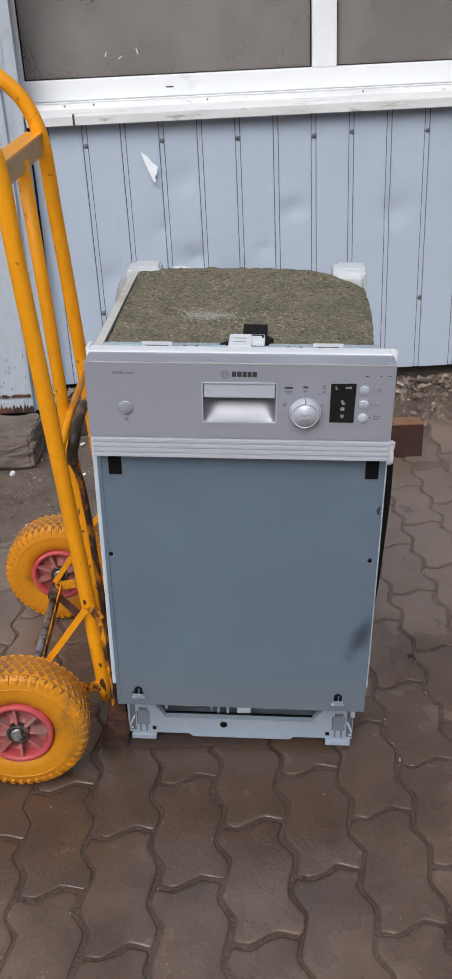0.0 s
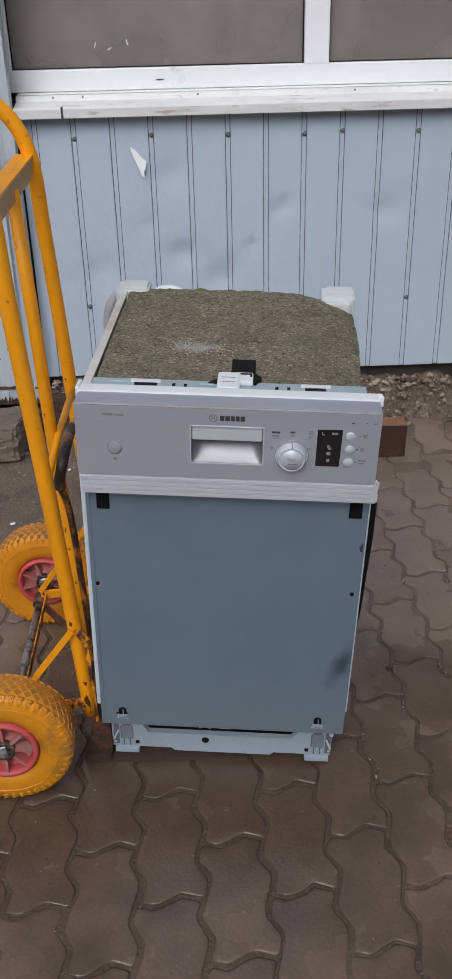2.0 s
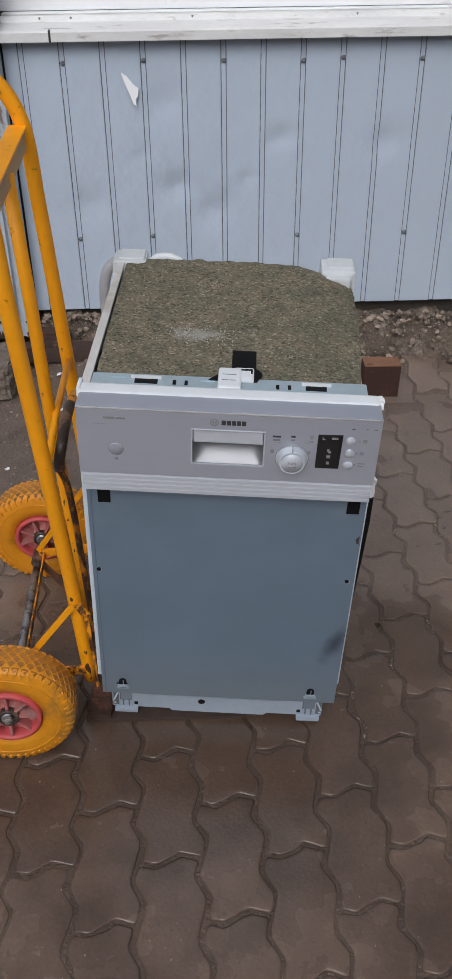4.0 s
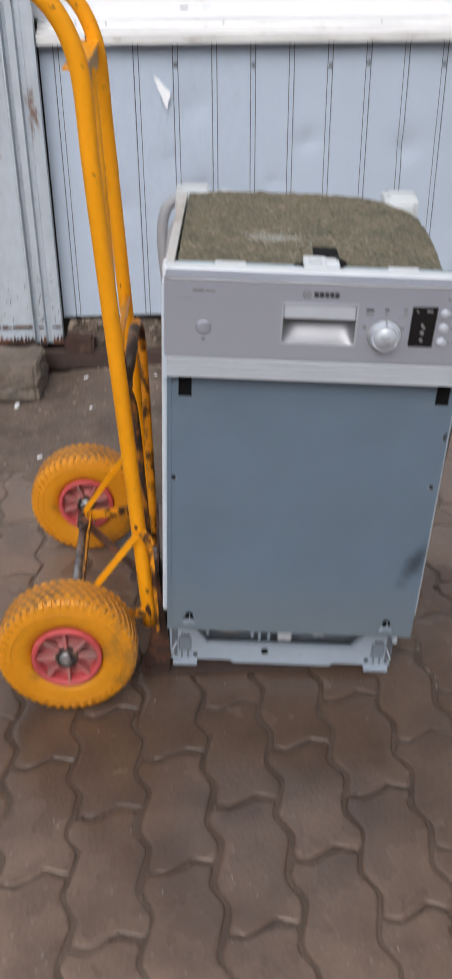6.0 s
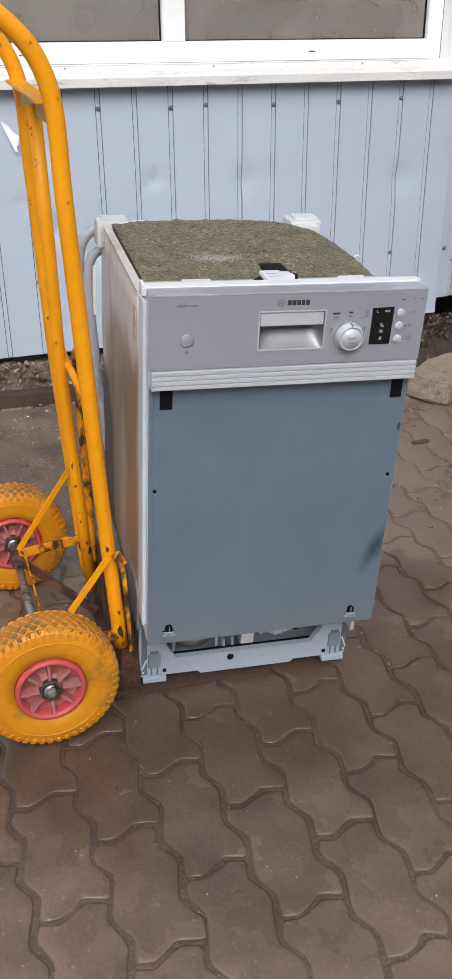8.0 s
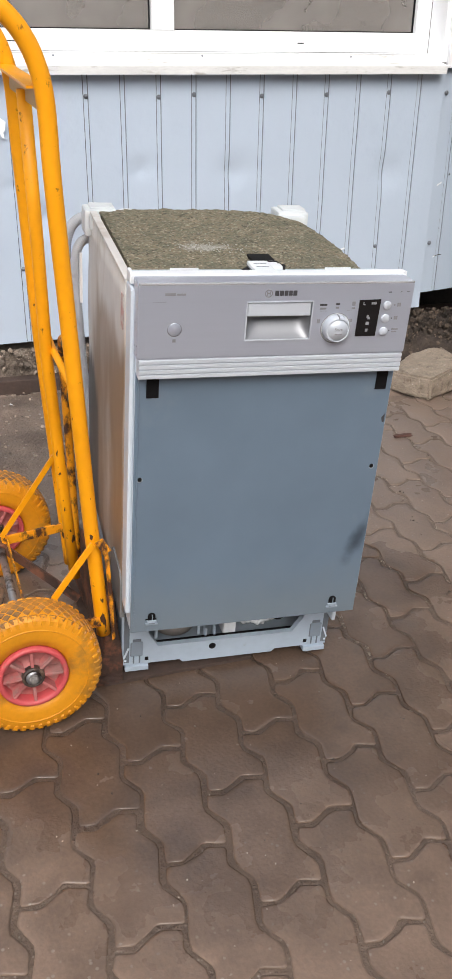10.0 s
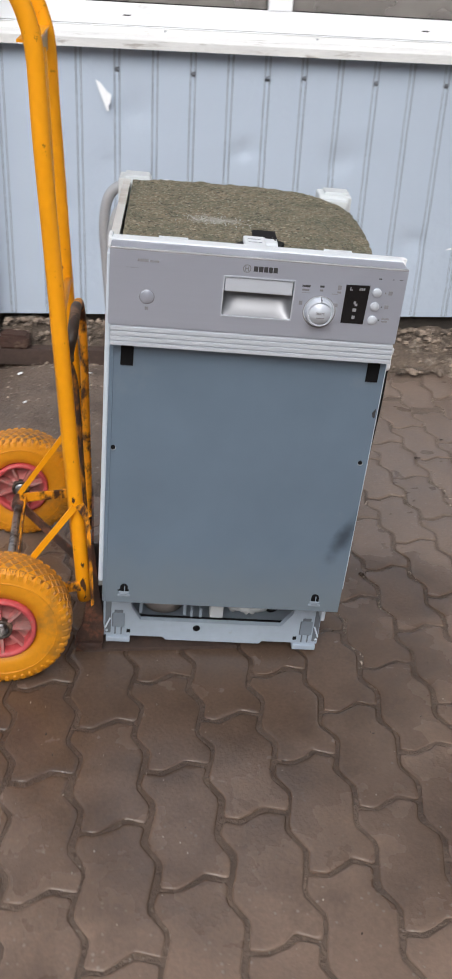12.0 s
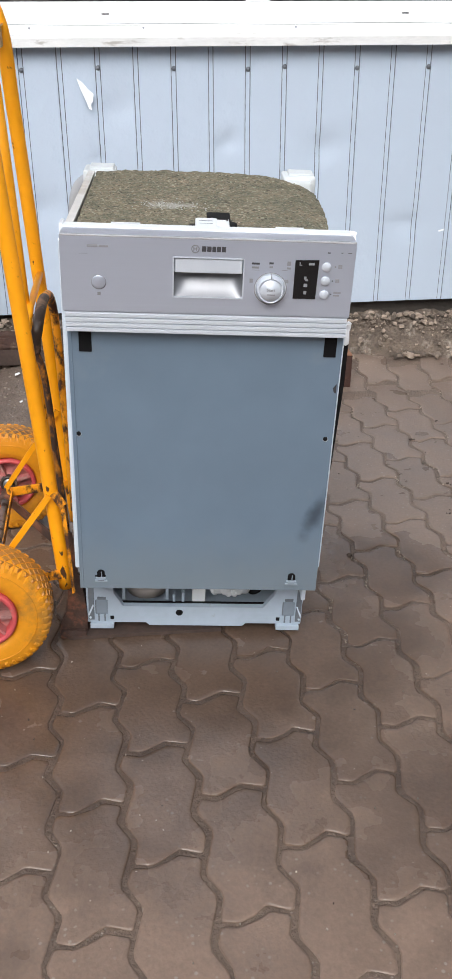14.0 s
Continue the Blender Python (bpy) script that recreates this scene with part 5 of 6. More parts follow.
for s, x in ((1, -0.193), (-1, 0.182)):
    part("foot_block", boxes((x - 0.0235, x + 0.0235, PY - 0.006, PY + 0.05, -0.0065, 0.0045, 0.001)), GREYPLASTIC, base, "pale foot block")
    part("foot_pocket", boxes((x - 0.0125, x + 0.0125, PY - 0.0012, PY + 0.002, 0.027, 0.062, 0.003), (x - 0.008, x + 0.008, PY - 0.0013, PY + 0.002, 0.060, 0.068, 0.001)), POCKET, base, "recessed grey pocket")
    # shade along the pocket's top and left edge, put in as deep grey strips
    part("pocket_shade", boxes((x - 0.0085, x + 0.0085, PY - 0.0015, PY + 0.002, 0.0625, 0.0690, 0.001), (x - 0.0128, x - 0.0108, PY - 0.0015, PY + 0.002, 0.028, 0.060, 0.0005)), DEEPGREY, base)
    for k in range(5):
        part("foot_rib", boxes((x - 0.0135 + 0.006 * k, x - 0.0108 + 0.006 * k, PY - 0.0018, PY + 0.001, 0.009, 0.0265, 0.0004)), DEEPGREY if k % 2 else GREYPLASTIC, base)
    part("side_web", boxes((x - 0.0205 * s - 0.0055, x - 0.0205 * s + 0.0055, PY - 0.0014, PY + 0.002, 0.012, 0.135, 0.001)), DEEPGREY, base)
    bm = bmesh.new()
    flat_bar(bm, (x - 0.026 * s, PY - 0.002, 0.025), (x - 0.0165 * s, PY - 0.002, 0.05), (1, 0, 0), 0.003, 0.003)
    part("web_brace", bm, EDGE, base)
    part("clip", boxes((x + 0.0165 * s, x + 0.024 * s, PY - 0.0013, PY + 0.002, 0.014, 0.022, 0.0005)) if s > 0 else boxes((x + 0.024 * s, x + 0.0165 * s, PY - 0.0013, PY + 0.002, 0.014, 0.022, 0.0005)), BLACK, base)
    part("clip_rivet", shifted(lathe(bmesh.new(), [(0.0, -0.002), (0.0026, -0.002), (0.003, 0.001)], 12), x - 0.023 * s, PY, 0.018), EDGE, base)
part("front_hole", shifted(lathe(bmesh.new(), [(0.0, -0.0012), (0.0068, -0.0012), (0.0078, 0.001)], 20), -0.038, PY, 0.0315), BLACK, base, "black round hole")
bm = bmesh.new()
lathe(bm, [(0.042, -0.01), (0.041, 0.008), (0.034, 0.018), (0.016, 0.026), (0.0, 0.027)], 28, "z")
part("pump_dome", shifted(bm, -0.106, 0.155, 0.052), BEIGE, base, "beige pump cover")
part("post", boxes((-0.013, 0.014, PY + 0.016, PY + 0.05, 0.042, 0.15, 0.003)), WHITEPLASTIC, base, "white plastic post")
part("clamp", boxes((-0.052, -0.046, PY + 0.014, PY + 0.03, 0.044, 0.066, 0.003), (-0.034, -0.028, PY + 0.014, PY + 0.03, 0.044, 0.070, 0.003)), GREYPLASTIC, base)
bm = bmesh.new()
tube(bm, smooth_path([(0.030, PY + 0.034, 0.066), (0.048, PY + 0.026, 0.076), (0.066, PY + 0.030, 0.064), (0.084, PY + 0.028, 0.074), (0.094, PY + 0.040, 0.066)], 7), 0.013, 12, lambda i: 0.0115 + 0.0022 * math.sin(i * 2.1))
part("inner_hose", bm, WHITEPLASTIC, base, "crumpled white inner hose")
bm = bmesh.new()
tube(bm, smooth_path([(0.098, PY + 0.05, 0.060), (0.112, PY + 0.04, 0.056), (0.130, PY + 0.04, 0.075), (0.140, PY + 0.045, 0.13)], 6), 0.006, 10)
part("dark_hose", bm, BLACK, base)
part("rear_foot", boxes((-0.205, -0.165, 0.49, 0.53, -0.0435, 0.004, 0.003)), GREYPLASTIC, base, "screwed-out rear foot")
part("rear_foot", boxes((0.15, 0.19, 0.49, 0.53, -0.0405, 0.004, 0.003)), GREYPLASTIC, base, "screwed-out rear foot")

# hoses behind the side
def corrugated(path, rad):
    even, step_len, left = [Vector(path[0])], 0.0013, 0.0
    for p, q in zip(path, path[1:]):
        p, q = Vector(p), Vector(q)
        run = (q - p).length
        at_run = step_len - left
        while at_run <= run:
            even.append(p + (q - p) * at_run / run)
            at_run += step_len
        left = run - (at_run - step_len)
    return tube(bmesh.new(), even, rad, 12, lambda i: rad if i % 3 else rad * 0.89)


hp = smooth_path([(-0.205, 0.560, 0.772), (-0.240, 0.562, 0.770), (-0.264, 0.563, 0.745), (-0.272, 0.565, 0.69), (-0.264, 0.565, 0.60), (-0.246, 0.56, 0.45), (-0.222, 0.562, 0.30), (-0.195, 0.562, 0.20)], 12)
part("drain_hose", corrugated(hp, 0.011), HOSE, dish, "grey corrugated drain hose")
hp = smooth_path([(-0.222, 0.556, 0.735), (-0.246, 0.558, 0.715), (-0.256, 0.558, 0.66), (-0.250, 0.558, 0.59), (-0.236, 0.556, 0.42), (-0.21, 0.556, 0.26)], 12)
part("drain_hose", corrugated(hp, 0.010), HOSE, dish, "grey corrugated drain hose")
bm = bmesh.new()
prism(bm, [(0.543, 0.705), (0.556, 0.67), (0.552, 0.61), (0.543, 0.60)], -0.246, -0.2405, "x")
part("rear_film", bm, PLASTIC_SHEET, dish, "loose white film at the rear edge")
bm = bmesh.new()
prism(bm, [(0.052, 0.150), (0.17, 0.150), (0.17, 0.222), (0.162, 0.238), (0.148, 0.247), (0.075, 0.247), (0.058, 0.240), (0.052, 0.225)], -0.2325, -0.2240, "x")
part("corner_cover", bm, material("grey_side_cover", (0.21, 0.215, 0.215), 0.5, vary=0.12, scale=12, fine=70, bump=0.1), base, "grey rounded cover low on the side")
bm = bmesh.new()
rock(bm, (0.2215, 0.030, 0.656), (0.017, 0.012, 0.034), 3, 0.34, 4)
part("film_scrap", bm, PLASTIC_SHEET, dish, "white scrap of film")
bm = bmesh.new()
rock(bm, (0.2165, 0.028, 0.812), (0.013, 0.020, 0.013), 8, 0.3, 3)
part("film_shred", bm, PLASTIC_SHEET, dish, "white shred of film")

# ---------------------------------------------------------------- hand truck
NEAR, FAR, MID = 1.420, 1.800, 1.610
truck = thing("hand_truck", "yellow steel hand truck with yellow wheels, chipped and rusty", "hand truck", pose(0, 0, 0))


def settle(bm):
    """The upright frame stands tipped a little towards the yard and away from the machine."""
    for v in bm.verts:
        far = (v.co.y - NEAR) / (FAR - NEAR)
        up = v.co.z - 0.6
        v.co.y += min(0.006, -0.0065 + 0.0135 * far - (0.061 + 0.030 * far) * up)
        v.co.x += -0.0047 - 0.0111 * up + (0.004 * far if up > 0.3 else 0.0134 * far * max(0.0, up))
    return bm


def rail_x(z):
    return -0.2225 - 0.0615 * (z - 0.14)


def rail(y, low):
    bm = bmesh.new()
    pts = [(rail_x(low), y, low), (rail_x(0.4), y, 0.4), (rail_x(0.7), y, 0.7), (rail_x(0.95), y, 0.95), (-0.2775, y, 1.068), (-0.2875, y, 1.119),
           (-0.306, y, 1.157), (-0.333, y, 1.186), (-0.367, y, 1.211), (-0.47, y, 1.279)]
    return part("rail", settle(tube(bm, smooth_path(pts, 7), 0.0135, 20)), YELLOW, truck, "yellow tube rail with bent handle")


for y, low in ((NEAR, 0.125), (FAR, 0.06)):
    r = rail(y, low)
    bm = bmesh.new()
    tube(bm, [(-0.366, y, 1.2095), (-0.37, y, 1.212), (-0.50, y, 1.2995), (-0.505, y, 1.303)], 0.0165, 18)
    part("grip", settle(bm), GRIP, r, "black rubber grip")

bm = bmesh.new()
flat_bar(bm, (-0.2785, NEAR + 0.008, 1.070), (-0.2805, FAR - 0.008, 1.082), (0, 0, 1), 0.034, 0.005)
part("crossbar", settle(bm), PRIMER, truck, "dull ochre flat crossbar")
bm = bmesh.new()
flat_bar(bm, (-0.288, NEAR + 0.006, 1.0885), (-0.290, FAR - 0.006, 1.1005), (1, 0, 0), 0.030, 0.004)
part("crossbar", settle(bm), YELLOW, truck)
bm = bmesh.new()
tube(bm, [(-0.283, MID, 1.075), (-0.275, MID, 0.85), (-0.268, MID, 0.62), (-0.250, MID, 0.32), (-0.239, MID, 0.14)], 0.0115, 16)
part("centre_bar", settle(bm), YELLOW, truck, "yellow centre tube")
bm = bmesh.new()
tube(bm, [(rail_x(0.645) + 0.004, FAR - 0.008, 0.645), (-0.2555, MID, 0.635), (rail_x(0.63) - 0.001, NEAR + 0.008, 0.625)], 0.0068, 10)
part("tie_rod", settle(bm), YELLOW, truck)
# inner hoop
bm = bmesh.new()
hoop = smooth_path([(-0.214, 1.50, 0.14), (-0.224, 1.50, 0.35), (-0.233, 1.50, 0.53), (-0.244, 1.50, 0.585), (-0.237, 1.505, 0.625), (-0.2335, 1.55, 0.642), (-0.231, 1.61, 0.645), (-0.226, 1.68, 0.632), (-0.222, 1.715, 0.585), (-0.219, 1.72, 0.50), (-0.216, 1.72, 0.33), (-0.213, 1.72, 0.13)], 8)
hoop_part = part("hoop", settle(tube(bm, hoop[24:], 0.0085, 14)), WORN_YELLOW, truck, "badly chipped yellow hoop")
bm = bmesh.new()
part("hoop_leg", settle(tube(bm, hoop[:26], 0.0062, 12)), STRIPPED, truck, "hoop leg with most of its yellow paint rusted off")
bm = bmesh.new()
tube(bm, hoop[23:50], 0.0098, 14)
part("sleeve", settle(bm), SLEEVE, hoop_part, "grimy rubber sleeve")

# axle and braces
AX, AZ = -0.370, 0.1285
bm = bmesh.new()
tube(bm, [(AX, 1.335, AZ), (AX, 1.955, AZ)], 0.0085, 14)
part("axle", bm, STEEL, truck, "grey steel axle")
bm = bmesh.new()
flat_bar(bm, (AX + 0.016, 1.415, AZ + 0.010), (AX + 0.016, 1.80, AZ + 0.014), (0, 0, 1), 0.018, 0.003)
part("axle_angle", bm, WORN_YELLOW, truck, "chipped yellow angle along the axle")
for y, z_top in ((NEAR, 0.335), (FAR, 0.345)):
    bm = bmesh.new()
    flat_bar(bm, (rail_x(z_top) - 0.004, y - 0.012, z_top), (AX + 0.004, y - 0.010, AZ + 0.030), (0.75, 0, 0.66), 0.0112, 0.005)
    part("brace", bm, YELLOW, truck, "yellow flat brace")
    bm = bmesh.new()
    flat_bar(bm, (rail_x(0.155) - 0.005, y - 0.004, 0.160), (AX + 0.004, y - 0.004, AZ + 0.016), (0, 0, 1), 0.0195, 0.007)
    part("strut", bm, WORN_YELLOW, truck, "chipped yellow strut")
    bm = bmesh.new()
    lathe(bm, [(0.0145, -0.02), (0.0145, 0.02)], 16)
    part("axle_boss", shifted(bm, AX, y, AZ), RUST, truck)
bm = bmesh.new()
flat_bar(bm, (AX + 0.01, 1.775, AZ + 0.005), (-0.222, 1.68, 0.040), (0, 0, 1), 0.022, 0.004)
part("brace", bm, RUST, truck, "rusty diagonal brace")

# toe plate with upright back
bm = bmesh.new()
prism(bm, [(-0.222, 1.417), (0.085, 1.417), (0.085, 1.82), (-0.222, 1.82)], 0.001, 0.0085, "z")
toe = part("toe_plate", bm, DARK_RUST, truck, "dull rusty toe plate")
bm = bmesh.new()
prism(bm, [(1.430, 0.0085), (1.822, 0.0085), (1.822, 0.16), (1.70, 0.20), (1.55, 0.20), (1.45, 0.165), (1.430, 0.15)], -0.2065, -0.2025, "x")
part("back_plate", bm, RUST, truck, "dark rusty back plate")
bm = bmesh.new()
prism(bm, [(-0.238, 0.0095), (-0.186, 0.0095), (-0.183, 0.045), (-0.188, 0.100), (-0.195, 0.152), (-0.2035, 0.245), (-0.2125, 0.245), (-0.219, 0.104), (-0.226, 0.062), (-0.238, 0.036)], 1.426, 1.434, "y")
bmesh.ops.bevel(bm, geom=bm.edges[:], offset=0.0022, segments=2, affect="EDGES")
part("gusset", bm, RUST, truck, "rusty corner gusset")
bm = bmesh.new()
rock(bm, (-0.211, 1.432, 0.012), (0.054, 0.030, 0.022), 6, 0.12, 3)
part("toe_end", bm, RUST, truck, "rounded rusty end of the toe plate")
bm = bmesh.new()
prism(bm, [(-0.2240, 0.325), (-0.2150, 0.330), (-0.2105, 0.300), (-0.2065, 0.22), (-0.2030, 0.125), (-0.2085, 0.120), (-0.2130, 0.22), (-0.2180, 0.295)], 1.4035, 1.4085, "y")
part("gusset_edge", bm, WORN_YELLOW, truck, "chipped yellow flat edge")
bm = bmesh.new()
flat_bar(bm, (-0.2290, 1.4035, 0.342), (-0.2140, 1.4035, 0.316), (1, 0, 0), 0.016, 0.004)
part("weld_tab", bm, WORN_YELLOW, truck)


# ---------------------------------------------------------------- wheels of the truck
def wheel(m):
    """Foam tyre on a spoked plastic rim; the outer face looks along -y."""
    R, W = 0.1285, 0.076
    prof = []
    for i in range(15):
        a = math.pi * i / 14
        prof.append((R - 0.018 + 0.0165 * math.sin(a) ** 0.7, -W / 2 * math.cos(a) * 0.96))
    prof = [(0.062, -W / 2 + 0.014), (0.066, -W / 2 + 0.004), (0.082, -W / 2 + 0.0005), (0.100, -W / 2)] + prof[1:-1] + [(0.100, W / 2), (0.082, W / 2 - 0.0005), (0.066, W / 2 - 0.004), (0.062, W / 2 - 0.014), (0.062, -W / 2 + 0.014)]
    tyre = part("tyre", lathe(bmesh.new(), prof, 72, caps=False), TYRE, truck, "yellow foam tyre with moulded lugs", m)
    # moulded rings on the sidewall
    for sgn in (-1, 1):
        bm = lathe(bmesh.new(), [(0.0985, sgn * (W / 2 - 0.001)), (0.0988, sgn * (W / 2 + 0.0012)), (0.1004, sgn * (W / 2 + 0.0012)), (0.1008, sgn * (W / 2 - 0.001))], 72, caps=False)
        part("sidewall_ring", bm, TYRE, tyre)
    # short lugs on both shoulders
    bm = bmesh.new()
    for k in range(48):
        a = 2 * math.pi * k / 48
        c, tdir = Vector((math.cos(a), 0, math.sin(a))), Vector((-math.sin(a), 0, math.cos(a)))
        for sgn in (-1, 1):
            ends = []
            for rr, yy, wide in ((R - 0.0190, 0.985, 0.0032), (R - 0.0105, 0.945, 0.0052), (R - 0.0040, 0.74, 0.0054)):
                for up in (-0.004, 0.0017):
                    q = c * (rr + up * 0.55) + Vector((0, sgn * (yy * W / 2 + up * 0.85), 0))
                    ends.append([bm.verts.new(q - tdir * wide * (1.0 if up < 0 else 0.72)), bm.verts.new(q + tdir * wide * (1.0 if up < 0 else 0.72))])
            for i in (0, 2):
                lo0, hi0, lo1, hi1 = ends[i], ends[i + 1], ends[i + 2], ends[i + 3]
                bm.faces.new((hi0[0], hi0[1], hi1[1], hi1[0]))
                bm.faces.new((lo0[0], hi0[0], hi1[0], lo1[0]))
                bm.faces.new((hi0[1], lo0[1], lo1[1], hi1[1]))
            bm.faces.new((ends[0][0], ends[0][1], ends[1][1], ends[1][0]))
            bm.faces.new((ends[5][0], ends[5][1], ends[4][1], ends[4][0]))
    bmesh.ops.recalc_face_normals(bm, faces=bm.faces[:])
    tagged(part("shoulder_lug", bm, TYRE, tyre, "short yellow lugs"), kind="stuff")
    # mud under a scaly tread over the crown
    part("tread_mud", lathe(bmesh.new(), [(R - 0.0044 - 6.0 * y * y, y) for y in (-0.027, -0.02, -0.01, 0.0, 0.01, 0.02, 0.027)], 72, caps=False), MUD, tyre, "brown mud in the tread")
    bm = bmesh.new()
    for row, yc in enumerate((-0.0260, -0.0156, -0.0052, 0.0052, 0.0156, 0.0260)):
        for k in range(44):
            a = 2 * math.pi * (k + 0.5 * (row % 2)) / 44
            crown = R - 0.0050 - 6.0 * yc * yc
            c, tdir = Vector((math.cos(a), 0, math.sin(a))), Vector((-math.sin(a), 0, math.cos(a)))
            q = c * crown + Vector((0, yc, 0))
            low, top = [], []
            for t, s in ((-0.0090, 0.0), (-0.0042, -0.0052), (0.0, -0.0094), (0.0048, -0.0056), (0.0090, 0.0), (0.0048, 0.0056), (0.0, 0.0094), (-0.0042, 0.0052)):
                low.append(bm.verts.new(q + tdir * t + Vector((0, s, 0))))
                top.append(bm.verts.new(q + tdir * t * 0.80 + Vector((0, s * 0.80, 0)) + c * 0.0044))
            bm.faces.new(top)
            for i in range(8):
                bm.faces.new((low[i], low[(i + 1) % 8], top[(i + 1) % 8], top[i]))
    bmesh.ops.recalc_face_normals(bm, faces=bm.faces[:])
    tagged(part("tread", bm, TREAD, tyre, "muddy scale tread"), kind="stuff")
    ring = []
    for sgn in (-1, 1):
        half = [(0.063, W / 2 - 0.010), (0.0628, W / 2 + 0.001), (0.0595, W / 2 + 0.0032), (0.0545, W / 2 + 0.0018), (0.0528, W / 2 - 0.004), (0.0515, W / 2 - 0.024)]
        ring += [(r, sgn * h) for r, h in (half if sgn < 0 else reversed(half))]
    rim = part("rim", lathe(bmesh.new(), ring, 56, caps=False), RIM, truck, "faded red plastic rim with ribs", m)
    part("web", lathe(bmesh.new(), [(0.0520, -W / 2 + 0.020), (0.026, -W / 2 + 0.024), (0.022, -W / 2 + 0.010), (0.0, -W / 2 + 0.008)], 40, caps=False), RIMDUST, rim, "dusty faded red web")
    for k in range(8):
        a = 2 * math.pi * (k + 0.3) / 8
        c = Vector((math.cos(a), 0, math.sin(a)))
        y = -W / 2 + 0.013
        bm = bmesh.new()
        flat_bar(bm, c * 0.0212 + Vector((0, y - 0.001, 0)), c * 0.0535 + Vector((0, y - 0.003, 0)), (0, 1, 0), 0.022, 0.0052)
        part("spoke", bm, RIMDUST, rim)
    part("hub", lathe(bmesh.new(), [(0.0205, -W / 2 + 0.012), (0.0205, -W / 2 - 0.001), (0.0188, -W / 2 - 0.0030), (0.0150, -W / 2 - 0.0032), (0.0145, -W / 2 - 0.0005), (0.0, -W / 2 - 0.0005)], 28), SLEEVE, rim, "dark bearing hub")
    part("washer", lathe(bmesh.new(), [(0.0135, -W / 2 + 0.001), (0.0135, -W / 2 - 0.0025), (0.0, -W / 2 - 0.0027)], 28), STEEL, rim)
    bm = bmesh.new()
    lathe(bm, [(0.0090, -W / 2 - 0.002), (0.0090, -W / 2 - 0.0085), (0.0058, -W / 2 - 0.0095), (0.0052, -W / 2 - 0.0125), (0.0, -W / 2 - 0.013)], 6)
    for f in bm.faces:
        f.smooth = False
    part("axle_nut", bm, NUT, rim, "steel nut")


wheel(pose(AX, 1.362, AZ, 0, 12, 0))
wheel(pose(AX, 1.908, AZ, 0, 40, 0))

# ---------------------------------------------------------------- loose things on the ground
# lattice of the paving
LEN, WID, TURNED = 0.2340, 0.11395, radians(1.9)
ORIGIN = (-0.0039, 0.9816)
ALONG, UP = Vector((0.11395, 0.0052)), Vector((-0.0069, 0.2340))
AMP = 0.0112
GAP = 0.0042

brick = thing("brick", "red-brown brick with a top coloured as lit, standing by the rubble", "brick", pose(0.620, 2.780, 0.0))
part("body", boxes((-0.060, 0.060, -0.032, 0.032, 0.001, 0.031, 0.003), (-0.060, 0.060, -0.0315, 0.032, 0.0305, 0.114, 0.003)), BRICK, brick, "red-brown sides coloured as shaded")
# light on the upper face is put in as a paler cap
part("dry_top", boxes((-0.059, 0.059, -0.031, 0.031, 0.1135, 0.117, 0.0012)), LITBRICK, brick, "orange-brown upper face coloured as lit")


def broken_block(outline, high, shrink, seed, rough):
    """A hewn block: an uneven outline drawn up to a smaller flat top, edges knocked off."""
    bm = bmesh.new()
    cx, cy = sum(p[0] for p in outline) / len(outline), sum(p[1] for p in outline) / len(outline)
    top = [(cx + (x - cx) * shrink, cy + (y - cy) * shrink) for x, y in outline]
    lo = [bm.verts.new((x, y, 0.0)) for x, y in outline]
    hi = [bm.verts.new((x, y, high + 0.05 * (x - cx) + 0.006 * math.sin(seed + i * 2.1))) for i, (x, y) in enumerate(top)]
    bm.faces.new(hi)
    bm.faces.new(list(reversed(lo)))
    for i in range(len(lo)):
        j = (i + 1) % len(lo)
        bm.faces.new((lo[i], lo[j], hi[j], hi[i]))
    bmesh.ops.bevel(bm, geom=bm.edges[:], offset=0.008, segments=2, affect="EDGES")
    bmesh.ops.triangulate(bm, faces=bm.faces[:])
    for _ in range(4):
        bmesh.ops.subdivide_edges(bm, edges=[e for e in bm.edges if e.calc_length() > 0.010], cuts=1)
        bmesh.ops.triangulate(bm, faces=[f for f in bm.faces if len(f.verts) > 3])
        level = [e for e in bm.edges if len(e.link_faces) == 2 and e.calc_face_angle() < 0.06]
        bmesh.ops.beautify_fill(bm, faces=bm.faces[:], edges=level)
    bm.normal_update()
    for v in bm.verts:
        q = v.co * 1.0 + Vector((seed, seed * 0.7, 0))
        d = 0.55 * noise.noise(q * 18) + 0.35 * noise.noise(q * 48) + 0.22 * noise.noise(q * 120)
        pit = max(0.0, noise.noise(q * 62 + Vector((9, 3, 5))) - 0.32) * 1.6
        v.co += v.normal * rough * (d - pit)
        v.co.z = max(0.0, v.co.z)
    return bm


solo("kerb_stone", broken_block([(-0.186, -0.046), (-0.098, -0.182), (0.125, -0.072), (0.150, -0.008), (0.112, 0.026), (0.124, 0.118), (0.000, 0.124), (-0.128, 0.030)], 0.086, 0.950, 4.0, 0.0080),
     STONE, "broken sandy stone block lying on the paving", "stone", m=pose(1.325, 2.810, 0.004))
